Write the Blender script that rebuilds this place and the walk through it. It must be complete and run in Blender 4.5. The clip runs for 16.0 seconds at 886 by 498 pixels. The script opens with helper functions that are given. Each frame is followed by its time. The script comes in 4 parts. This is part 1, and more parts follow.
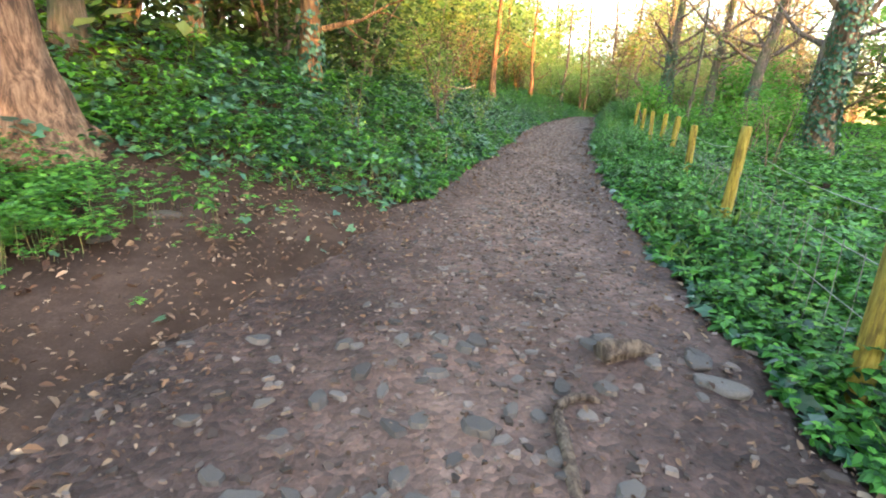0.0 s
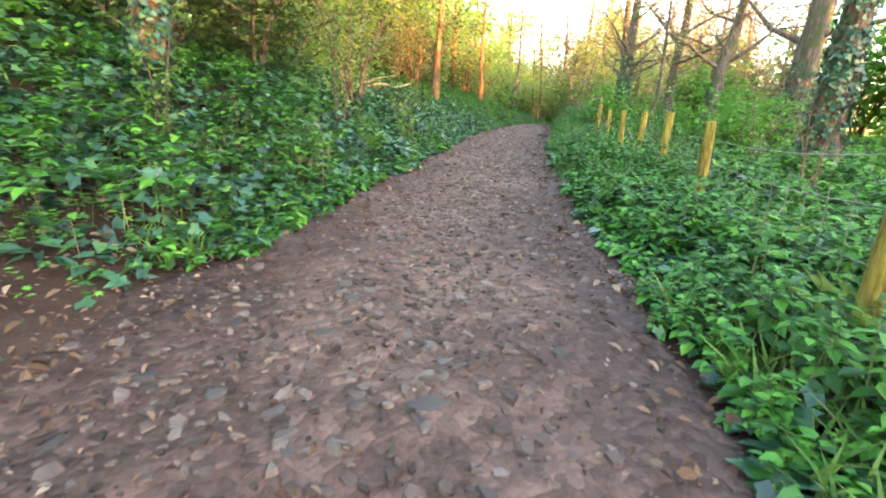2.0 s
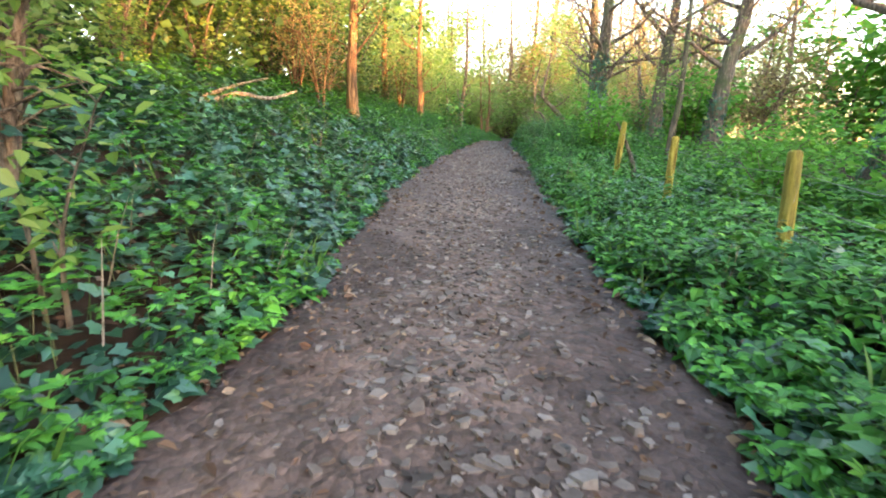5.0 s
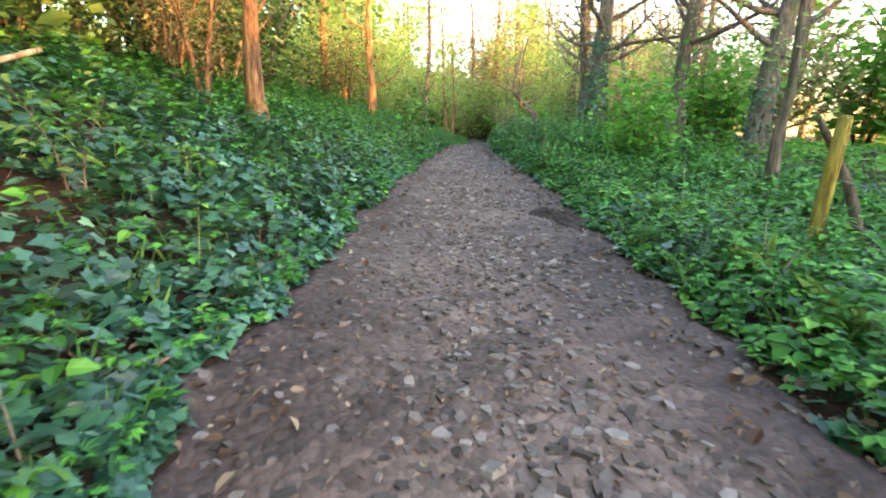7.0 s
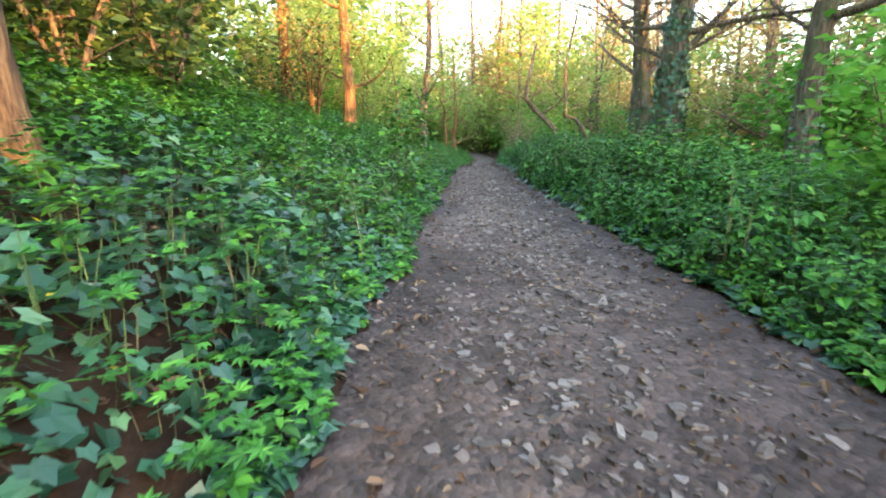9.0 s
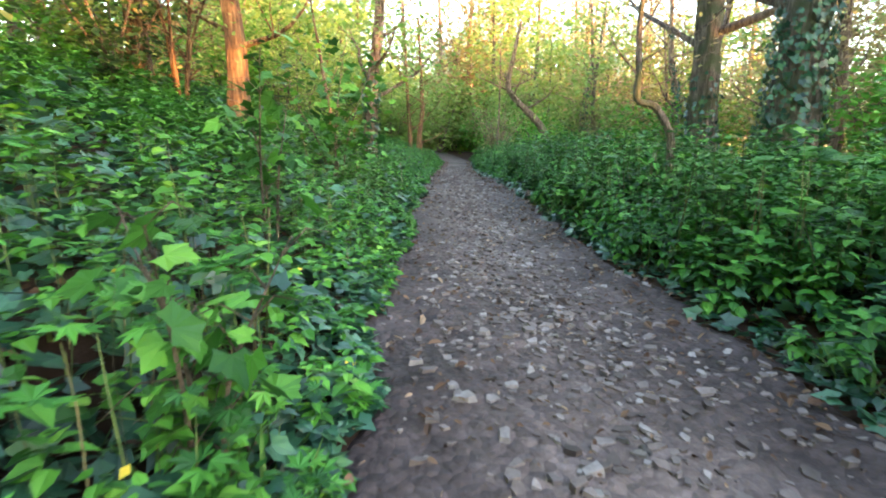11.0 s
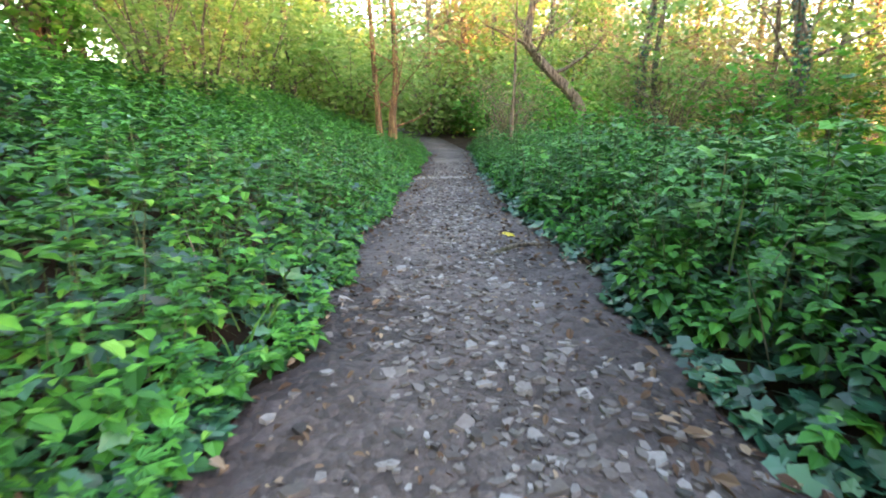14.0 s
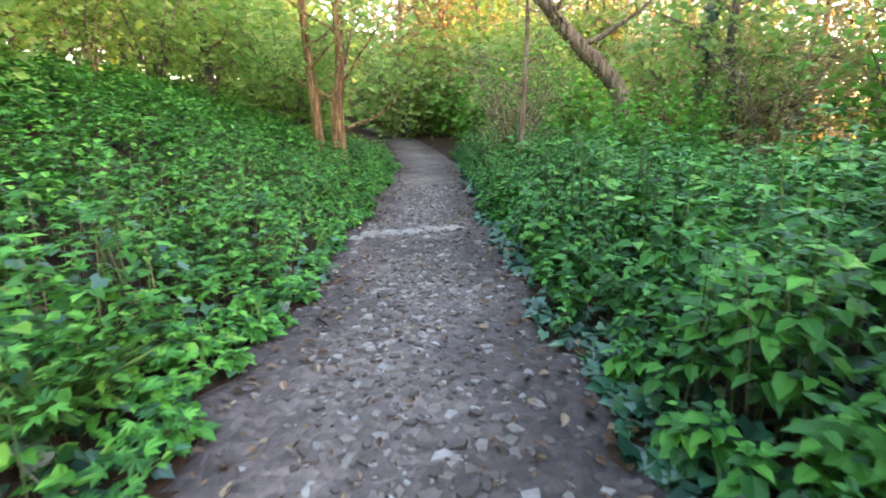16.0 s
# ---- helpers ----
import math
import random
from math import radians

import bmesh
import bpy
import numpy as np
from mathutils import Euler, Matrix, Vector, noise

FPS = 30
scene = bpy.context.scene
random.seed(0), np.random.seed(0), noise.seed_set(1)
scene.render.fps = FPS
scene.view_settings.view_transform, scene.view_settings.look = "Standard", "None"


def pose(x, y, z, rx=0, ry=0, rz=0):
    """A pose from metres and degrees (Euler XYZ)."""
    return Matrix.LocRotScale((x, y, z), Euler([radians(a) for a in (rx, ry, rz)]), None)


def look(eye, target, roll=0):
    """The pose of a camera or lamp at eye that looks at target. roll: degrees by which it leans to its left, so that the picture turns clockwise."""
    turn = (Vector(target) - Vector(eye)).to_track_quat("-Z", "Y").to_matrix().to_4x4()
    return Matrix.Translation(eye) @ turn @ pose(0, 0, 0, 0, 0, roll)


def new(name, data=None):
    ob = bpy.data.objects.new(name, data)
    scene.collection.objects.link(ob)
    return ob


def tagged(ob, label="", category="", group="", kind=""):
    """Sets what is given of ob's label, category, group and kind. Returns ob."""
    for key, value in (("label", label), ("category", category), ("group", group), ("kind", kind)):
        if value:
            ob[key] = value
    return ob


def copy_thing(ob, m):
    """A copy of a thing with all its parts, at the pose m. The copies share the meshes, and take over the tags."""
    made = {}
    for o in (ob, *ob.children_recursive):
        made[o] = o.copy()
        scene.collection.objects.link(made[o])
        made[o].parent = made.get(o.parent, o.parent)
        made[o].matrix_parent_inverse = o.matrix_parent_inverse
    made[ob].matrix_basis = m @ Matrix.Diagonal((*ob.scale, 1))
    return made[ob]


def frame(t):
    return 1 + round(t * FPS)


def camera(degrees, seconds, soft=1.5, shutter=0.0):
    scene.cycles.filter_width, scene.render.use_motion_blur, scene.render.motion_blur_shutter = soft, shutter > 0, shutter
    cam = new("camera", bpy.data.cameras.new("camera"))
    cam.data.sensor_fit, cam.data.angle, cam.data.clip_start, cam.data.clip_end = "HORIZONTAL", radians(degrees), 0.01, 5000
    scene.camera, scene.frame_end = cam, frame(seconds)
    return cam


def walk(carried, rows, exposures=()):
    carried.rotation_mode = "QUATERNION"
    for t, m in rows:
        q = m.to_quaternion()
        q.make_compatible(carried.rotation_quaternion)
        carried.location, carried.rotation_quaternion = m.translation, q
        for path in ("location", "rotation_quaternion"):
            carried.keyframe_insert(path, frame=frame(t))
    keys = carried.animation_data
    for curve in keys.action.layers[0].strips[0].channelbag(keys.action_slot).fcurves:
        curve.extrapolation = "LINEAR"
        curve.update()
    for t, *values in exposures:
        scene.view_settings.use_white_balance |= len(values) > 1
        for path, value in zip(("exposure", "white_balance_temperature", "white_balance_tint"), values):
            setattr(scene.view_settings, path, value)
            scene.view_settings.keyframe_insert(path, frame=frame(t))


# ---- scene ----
cam = camera(85.0, 16.0, soft=1.9, shutter=0.1)
PATH = [
    (0.0, pose(-0.000, -0.000, 1.184, 73.879, -2.071, 0.849)),
    (0.5, pose(0.058, 0.350, 0.963, 73.737, -2.364, 0.075)),
    (1.0, pose(0.312, 1.042, 0.869, 74.002, -2.578, -1.930)),
    (1.5, pose(0.471, 1.878, 0.835, 74.810, -2.506, -2.726)),
    (2.0, pose(0.691, 2.727, 1.004, 75.093, -2.408, -4.235)),
    (2.5, pose(0.972, 3.760, 1.091, 75.137, -2.231, -5.519)),
    (3.0, pose(1.143, 4.757, 1.078, 75.857, -2.216, -6.684)),
    (3.5, pose(1.333, 5.696, 1.182, 76.195, -2.153, -7.696)),
    (4.0, pose(1.590, 6.722, 1.247, 76.049, -1.639, -9.493)),
    (4.2, pose(1.621, 7.159, 1.278, 76.207, -1.528, -9.616)),
    (6.3, pose(2.143, 11.961, 1.480, 76.652, -0.382, -14.623)),
    (6.5, pose(2.266, 12.465, 1.484, 76.587, -0.361, -15.203)),
    (7.0, pose(2.583, 13.699, 1.481, 76.607, -0.353, -15.481)),
    (7.5, pose(2.883, 14.980, 1.553, 76.610, -0.027, -16.017)),
    (8.0, pose(3.019, 16.217, 1.489, 77.710, -0.014, -16.144)),
    (8.2, pose(3.136, 16.728, 1.553, 77.732, -0.039, -16.032)),
    (10.3, pose(4.651, 22.013, 1.783, 78.061, -0.443, -17.447)),
    (10.5, pose(4.808, 22.509, 1.784, 77.986, -0.465, -18.195)),
    (11.0, pose(5.181, 23.755, 1.837, 77.514, -0.861, -20.186)),
    (11.5, pose(5.616, 25.033, 1.843, 77.420, -0.735, -21.182)),
    (12.0, pose(6.044, 26.196, 1.874, 76.742, -0.567, -21.379)),
    (12.5, pose(6.524, 27.465, 1.928, 76.512, -0.229, -21.650)),
    (13.0, pose(6.963, 28.623, 1.919, 76.525, -0.467, -21.560)),
    (13.5, pose(7.446, 29.666, 1.962, 76.064, -0.315, -20.198)),
    (14.0, pose(8.015, 30.787, 1.967, 75.214, -0.456, -20.991)),
    (14.5, pose(8.516, 31.964, 1.962, 75.289, -0.283, -21.888)),
    (15.0, pose(9.005, 33.045, 2.045, 75.241, 0.003, -22.297)),
    (15.5, pose(9.515, 34.269, 1.974, 75.142, 0.274, -22.488)),
    (16.0, pose(10.006, 35.582, 1.988, 74.965, 0.283, -23.368)),
]
walk(cam, PATH, exposures=[(0.0, 3.95, 7250.0, 19.5), (1.5, 4.15, 7300.0, 20.5), (3.0, 3.98, 7200.0, 19.0), (4.0, 3.93, 7150.0, 19.0), (6.5, 4.0, 7000.0, 17.0), (11.0, 4.08, 6950.0, 15.0), (16.0, 4.48, 7050.0, 18.0)])

# ---- light ----
SUN_ELEV, SUN_AZ = radians(7.0), radians(140.0)   # low evening sun, right of and behind the walker
world = bpy.data.worlds.new("world")
scene.world = world
world.use_nodes = True
wn = world.node_tree.nodes
sky = wn.new("ShaderNodeTexSky")
sky.sky_type = 'NISHITA'
sky.sun_disc = False
sky.sun_elevation, sky.sun_rotation = SUN_ELEV, SUN_AZ
sky.air_density, sky.dust_density = 1.0, 1.0
wn["Background"].inputs[1].default_value = 0.15
world.node_tree.links.new(sky.outputs[0], wn["Background"].inputs[0])
sun_data = bpy.data.lights.new("sun", 'SUN')
sun_data.energy, sun_data.angle, sun_data.color = 2.3, radians(0.6), (1.0, 0.50, 0.15)
sun = new("sun", sun_data)
sun_way = Vector((math.sin(SUN_AZ) * math.cos(SUN_ELEV), math.cos(SUN_AZ) * math.cos(SUN_ELEV), math.sin(SUN_ELEV)))
sun.matrix_world = look(sun_way * 60, (0, 0, 0))

# ---- materials ----
def material(name, rough=0.8):
    m = bpy.data.materials.new(name)
    m.use_nodes = True
    n = m.node_tree.nodes
    p = n["Principled BSDF"]
    p.inputs["Roughness"].default_value = rough
    return m, n, m.node_tree.links, p


def ramp(n, stops):
    r = n.new("ShaderNodeValToRGB")
    e = r.color_ramp.elements
    while len(e) < len(stops):
        e.new(0.5)
    for el, (at, col) in zip(e, stops):
        el.position, el.color = at, (*col, 1)
    return r


def noise_tex(n, l, scale, detail=5, rough=0.6, stretch=None):
    tc = n.new("ShaderNodeTexCoord")
    t = n.new("ShaderNodeTexNoise")
    t.inputs["Scale"].default_value, t.inputs["Detail"].default_value, t.inputs["Roughness"].default_value = scale, detail, rough
    if stretch:
        mp = n.new("ShaderNodeMapping")
        mp.inputs["Scale"].default_value = stretch
        l.new(tc.outputs["Object"], mp.inputs[0])
        l.new(mp.outputs[0], t.inputs["Vector"])
    else:
        l.new(tc.outputs["Object"], t.inputs["Vector"])
    return t


def bump(n, l, p, height, strength, dist):
    b = n.new("ShaderNodeBump")
    b.inputs["Strength"].default_value, b.inputs["Distance"].default_value = strength, dist
    l.new(height, b.inputs["Height"])
    l.new(b.outputs[0], p.inputs["Normal"])


def leaf_material(name, stops, rough=0.45, through_light=0.35, gloss=0.22):
    """Foliage: every leaf has its own tone, with light passing through the blade."""
    m, n, l, p = material(name, rough)
    g = n.new("ShaderNodeNewGeometry")
    r = ramp(n, stops)
    l.new(g.outputs["Random Per Island"], r.inputs[0])
    t = noise_tex(n, l, 1.3, 3)
    hue = n.new("ShaderNodeHueSaturation")
    mr = n.new("ShaderNodeMapRange")
    mr.inputs[1].default_value, mr.inputs[2].default_value, mr.inputs[3].default_value, mr.inputs[4].default_value = 0.3, 0.7, 0.7, 1.3
    l.new(t.outputs[0], mr.inputs[0])
    l.new(mr.outputs[0], hue.inputs["Value"])
    l.new(r.outputs[0], hue.inputs["Color"])
    l.new(hue.outputs[0], p.inputs["Base Color"])
    tr = n.new("ShaderNodeBsdfTranslucent")
    l.new(hue.outputs[0], tr.inputs[0])
    mix = n.new("ShaderNodeMixShader")
    p.inputs["Specular IOR Level"].default_value = gloss
    mix.inputs[0].default_value = through_light
    l.new(p.outputs[0], mix.inputs[1])
    l.new(tr.outputs[0], mix.inputs[2])
    l.new(mix.outputs[0], n["Material Output"].inputs[0])
    return m


def bark_material(name, dark, mid, light, scale=9.0, moss=None):
    m, n, l, p = material(name, 0.9)
    t = noise_tex(n, l, scale * 1.9, 9, 0.72, (1, 1, 0.14))
    big = noise_tex(n, l, 1.6, 4)
    r = ramp(n, [(0.4, dark), (0.5, mid), (0.61, light)])
    l.new(t.outputs[0], r.inputs[0])
    out = r.outputs[0]
    if moss:
        mx = n.new("ShaderNodeMixRGB")
        rr = ramp(n, [(0.46, (0, 0, 0)), (0.62, (1, 1, 1))])
        l.new(big.outputs[0], rr.inputs[0])
        l.new(rr.outputs[0], mx.inputs[0])
        l.new(out, mx.inputs[1])
        mx.inputs[2].default_value = (*moss, 1)
        out = mx.outputs[0]
    l.new(out, p.inputs["Base Color"])
    bump(n, l, p, t.outputs[0], 1.0, 0.07)
    return m


def soil_material(name, stops, scale=6.0, fine=70.0, depth=0.02):
    m, n, l, p = material(name, 0.92)
    a = noise_tex(n, l, scale * 0.12, 4)
    b = noise_tex(n, l, scale, 6, 0.7)
    c = noise_tex(n, l, fine, 4, 0.7)
    ad = n.new("ShaderNodeMath")
    ad.operation = 'MULTIPLY_ADD'
    ad.inputs[1].default_value = 0.45
    l.new(a.outputs[0], ad.inputs[0])
    mu = n.new("ShaderNodeMath")
    mu.operation = 'MULTIPLY_ADD'
    mu.inputs[1].default_value = 0.3
    l.new(b.outputs[0], mu.inputs[0])
    m3 = n.new("ShaderNodeMath")
    m3.operation = 'MULTIPLY'
    m3.inputs[1].default_value = 0.27
    l.new(c.outputs[0], m3.inputs[0])
    l.new(m3.outputs[0], mu.inputs[2])
    l.new(mu.outputs[0], ad.inputs[2])
    r = ramp(n, stops)
    l.new(ad.outputs[0], r.inputs[0])
    l.new(r.outputs[0], p.inputs["Base Color"])
    p.inputs["Specular IOR Level"].default_value = 0.12
    bump(n, l, p, mu.outputs[0], 0.8, depth)
    return m


def stone_material(name, stops, by_object):
    m, n, l, p = material(name, 0.85)
    p.inputs["Specular IOR Level"].default_value = 0.35
    p.inputs["Roughness"].default_value = 0.7
    if by_object:
        src = n.new("ShaderNodeObjectInfo").outputs["Random"]
    else:
        src = n.new("ShaderNodeNewGeometry").outputs["Random Per Island"]
    t = noise_tex(n, l, 25, 5, 0.7)
    r = ramp(n, stops)
    l.new(src, r.inputs[0])
    mx = n.new("ShaderNodeMixRGB")
    mx.blend_type = 'MULTIPLY'
    mx.inputs[0].default_value = 0.7
    rr = ramp(n, [(0.3, (0.45, 0.42, 0.4)), (0.65, (1.1, 1.08, 1.05))])
    l.new(t.outputs[0], rr.inputs[0])
    l.new(r.outputs[0], mx.inputs[1])
    l.new(rr.outputs[0], mx.inputs[2])
    l.new(mx.outputs[0], p.inputs["Base Color"])
    bump(n, l, p, t.outputs[0], 0.5, 0.01)
    return m


M_SOIL = soil_material("woodland_soil", [(0.3, (0.012, 0.0075, 0.005)), (0.5, (0.032, 0.019, 0.013)), (0.66, (0.066, 0.04, 0.028))])
_sn, _sl = M_SOIL.node_tree.nodes, M_SOIL.node_tree.links
_sp = next(q for q in _sn if q.type == 'BSDF_PRINCIPLED')
_dark = _sp.inputs["Base Color"].links[0].from_socket
_tr = _sn.new("ShaderNodeAttribute")
_tr.attribute_name = "trodden"
_dry = _sn.new("ShaderNodeMix")
_dry.data_type = 'RGBA'
_pale = ramp(_sn, [(0.3, (0.026, 0.016, 0.012)), (0.5, (0.068, 0.043, 0.033)), (0.66, (0.125, 0.085, 0.067))])
_sl.new(_dark.node.inputs[0].links[0].from_socket, _pale.inputs[0])
_sl.new(_tr.outputs["Fac"], _dry.inputs[0])
_sl.new(_dark, _dry.inputs[6])
_sl.new(_pale.outputs[0], _dry.inputs[7])
_sl.new(_dry.outputs[2], _sp.inputs["Base Color"])
M_PATH = soil_material("trodden_earth", [(0.36, (0.034, 0.022, 0.018)), (0.48, (0.138, 0.086, 0.069)), (0.62, (0.245, 0.16, 0.13))], 7.0, 60.0, 0.04)
_n, _l = M_PATH.node_tree.nodes, M_PATH.node_tree.links
_tc = _n.new("ShaderNodeTexCoord")
_warp = _n.new("ShaderNodeTexNoise")
_warp.inputs["Scale"].default_value = 9.0
_l.new(_tc.outputs["Object"], _warp.inputs["Vector"])
_wmix = _n.new("ShaderNodeMixRGB")
_wmix.inputs[0].default_value = 0.06
_l.new(_tc.outputs["Object"], _wmix.inputs[1])
_l.new(_warp.outputs["Color"], _wmix.inputs[2])
_vo = _n.new("ShaderNodeTexVoronoi")
_vo.inputs["Scale"].default_value = 23.0
_l.new(_wmix.outputs[0], _vo.inputs["Vector"])
_sep = _n.new("ShaderNodeSeparateColor")
_l.new(_vo.outputs["Color"], _sep.inputs[0])
_flake = ramp(_n, [(0.0, (0.62, 0.6, 0.6)), (0.55, (0.95, 0.94, 0.93)), (1.0, (1.45, 1.42, 1.4))])
_l.new(_sep.outputs[0], _flake.inputs[0])
_fm = _n.new("ShaderNodeMixRGB")
_fm.blend_type = 'MULTIPLY'
_fm.inputs[0].default_value = 0.85
_b = [x for x in _n if x.bl_idname == "ShaderNodeBump"][0]
_add = _n.new("ShaderNodeMath")
_add.operation = 'MULTIPLY_ADD'
_add.inputs[1].default_value = -0.6
_l.new(_vo.outputs["Distance"], _add.inputs[0])
_l.new(_b.inputs["Height"].links[0].from_socket, _add.inputs[2])
_l.new(_add.outputs[0], _b.inputs["Height"])
_at = _n.new("ShaderNodeAttribute")
_at.attribute_name = "wear"
_mx = _n.new("ShaderNodeMixRGB")
_dark = [x for x in _n if x.bl_idname == "ShaderNodeValToRGB"][0]
_mul = _n.new("ShaderNodeMixRGB")
_mul.blend_type = 'MULTIPLY'
_mul.inputs[0].default_value = 1.0
_mul.inputs[2].default_value = (0.40, 0.38, 0.40, 1)    # damp, less trodden earth at the sides
_l.new(_dark.outputs[0], _fm.inputs[1])
_l.new(_flake.outputs[0], _fm.inputs[2])
_l.new(_fm.outputs[0], _mul.inputs[1])
_l.new(_at.outputs["Fac"], _mx.inputs[0])
_l.new(_mul.outputs[0], _mx.inputs[1])
_l.new(_fm.outputs[0], _mx.inputs[2])


def greyer_ahead(n, l, colour, target, tint=(0.85, 1.04, 1.24)):
    """The earth turns from warm brown to grey along the walk."""
    tc, sp, mr, mx = n.new("ShaderNodeTexCoord"), n.new("ShaderNodeSeparateXYZ"), n.new("ShaderNodeMapRange"), n.new("ShaderNodeMixRGB")
    l.new(tc.outputs["Object"], sp.inputs[0])
    l.new(sp.outputs[1], mr.inputs[0])
    mr.inputs[1].default_value, mr.inputs[2].default_value = 6.0, 26.0
    mx.blend_type = 'MULTIPLY'
    mx.inputs[2].default_value = (*tint, 1)
    l.new(mr.outputs[0], mx.inputs[0])
    l.new(colour, mx.inputs[1])
    l.new(mx.outputs[0], target)


greyer_ahead(_n, _l, _mx.outputs[0], _n["Principled BSDF"].inputs["Base Color"])
_pp = _n["Principled BSDF"]
_pp.inputs["Specular IOR Level"].default_value = 0.3
_pp.inputs["Roughness"].default_value = 0.7
M_MUD = soil_material("dark_mud", [(0.3, (0.02, 0.016, 0.015)), (0.55, (0.05, 0.04, 0.037)), (0.7, (0.09, 0.075, 0.065))], 9.0)
STONES = [(0.0, (0.052, 0.047, 0.046)), (0.4, (0.088, 0.080, 0.077)), (0.75, (0.125, 0.113, 0.107)), (1.0, (0.19, 0.165, 0.15))]
M_STONE = stone_material("grey_stone", STONES, True)
M_SLAB = stone_material("pale_slab", [(0.0, (0.20, 0.18, 0.175)), (1.0, (0.27, 0.25, 0.245))], True)
M_CHIP = stone_material("stone_chips", [(0.0, (0.036, 0.025, 0.021)), (0.35, (0.085, 0.061, 0.052)), (0.75, (0.142, 0.108, 0.095)), (1.0, (0.21, 0.172, 0.155))], False)
_p = M_CHIP.node_tree.nodes["Principled BSDF"]
greyer_ahead(M_CHIP.node_tree.nodes, M_CHIP.node_tree.links, _p.inputs["Base Color"].links[0].from_socket, _p.inputs["Base Color"], (1.42, 1.6, 1.80))
M_LITTER = leaf_material("dead_leaves", [(0.0, (0.055, 0.03, 0.021)), (0.45, (0.115, 0.068, 0.045)), (0.8, (0.19, 0.122, 0.082)), (1.0, (0.31, 0.23, 0.165))], 0.8, 0.1)
M_IVY = leaf_material("ivy_leaf", [(0.0, (0.009, 0.040, 0.026)), (0.5, (0.022, 0.092, 0.052)), (0.85, (0.045, 0.15, 0.078)), (1.0, (0.08, 0.19, 0.075))], 0.34, 0.12, 0.6)
M_HERB = leaf_material("herb_leaf", [(0.0, (0.018, 0.082, 0.02)), (0.45, (0.042, 0.18, 0.025)), (0.85, (0.09, 0.30, 0.04)), (1.0, (0.15, 0.34, 0.05))], 0.5, 0.16, 0.28)
# darker than the herb leaf: shade low in the beds put into the colour
M_NETTLE_SHADED = leaf_material("nettle_leaf_shaded", [(0.0, (0.012, 0.06, 0.02)), (0.45, (0.034, 0.162, 0.03)), (0.9, (0.076, 0.285, 0.044)), (1.0, (0.11, 0.32, 0.05))], 0.48, 0.12, 0.25)
M_GRASS = leaf_material("grass_blade", [(0.0, (0.05, 0.13, 0.025)), (0.6, (0.10, 0.23, 0.045)), (1.0, (0.2, 0.28, 0.08))], 0.5, 0.35)
M_MEADOW = leaf_material("meadow_leaf", [(0.0, (0.065, 0.22, 0.03)), (0.6, (0.115, 0.34, 0.045)), (1.0, (0.19, 0.42, 0.07))], 0.55, 0.45)
M_SPRING = leaf_material("spring_leaf", [(0.0, (0.14, 0.26, 0.055)), (0.6, (0.25, 0.38, 0.10)), (1.0, (0.40, 0.46, 0.16))], 0.5, 0.6)
M_THICKET = leaf_material("thicket_leaf", [(0.0, (0.035, 0.08, 0.03)), (0.6, (0.07, 0.14, 0.045)), (1.0, (0.14, 0.2, 0.06))], 0.5, 0.35)
M_BUD = leaf_material("budding_twigs", [(0.0, (0.3, 0.2, 0.11)), (0.5, (0.4, 0.31, 0.15)), (1.0, (0.42, 0.43, 0.16))], 0.7, 0.4)
M_YELLOW = leaf_material("yellow_leaf", [(0.0, (0.5, 0.36, 0.03)), (1.0, (0.75, 0.6, 0.08))], 0.6, 0.3)
M_BARK = bark_material("grey_brown_bark", (0.05, 0.036, 0.028), (0.13, 0.098, 0.075), (0.24, 0.185, 0.145), 9, (0.07, 0.09, 0.04))
M_BARK_RED = bark_material("reddish_bark", (0.06, 0.033, 0.02), (0.19, 0.11, 0.068), (0.36, 0.23, 0.15), 7)
# brown bark with the orange of low sunlight put into its colour
M_BARK_SUNGLOW = bark_material("sunglow_bark", (0.055, 0.026, 0.012), (0.2, 0.098, 0.045), (0.4, 0.22, 0.1), 8)
M_BARK_PALE = bark_material("pale_bark", (0.075, 0.045, 0.03), (0.2, 0.13, 0.088), (0.36, 0.255, 0.18), 10)
M_TWIG = bark_material("twig_bark", (0.06, 0.04, 0.03), (0.15, 0.11, 0.085), (0.26, 0.2, 0.15), 14)
M_DEADWOOD = bark_material("dead_wood", (0.16, 0.12, 0.09), (0.32, 0.26, 0.2), (0.5, 0.42, 0.34), 14)
M_POST = bark_material("lichened_post", (0.16, 0.11, 0.02), (0.36, 0.27, 0.04), (0.52, 0.42, 0.09), 12, (0.3, 0.26, 0.06))
M_WIRE = material("galvanised_wire", 0.5)[0]
M_WIRE.node_tree.nodes["Principled BSDF"].inputs["Base Color"].default_value = (0.25, 0.25, 0.24, 1)
M_WIRE.node_tree.nodes["Principled BSDF"].inputs["Metallic"].default_value = 0.8
M_STEM = leaf_material("green_stem", [(0.0, (0.05, 0.08, 0.03)), (0.6, (0.10, 0.16, 0.05)), (1.0, (0.17, 0.13, 0.08))], 0.55, 0.05)
M_FLOWER = leaf_material("white_petals", [(0.0, (0.7, 0.72, 0.66)), (1.0, (0.82, 0.83, 0.78))], 0.6, 0.3)

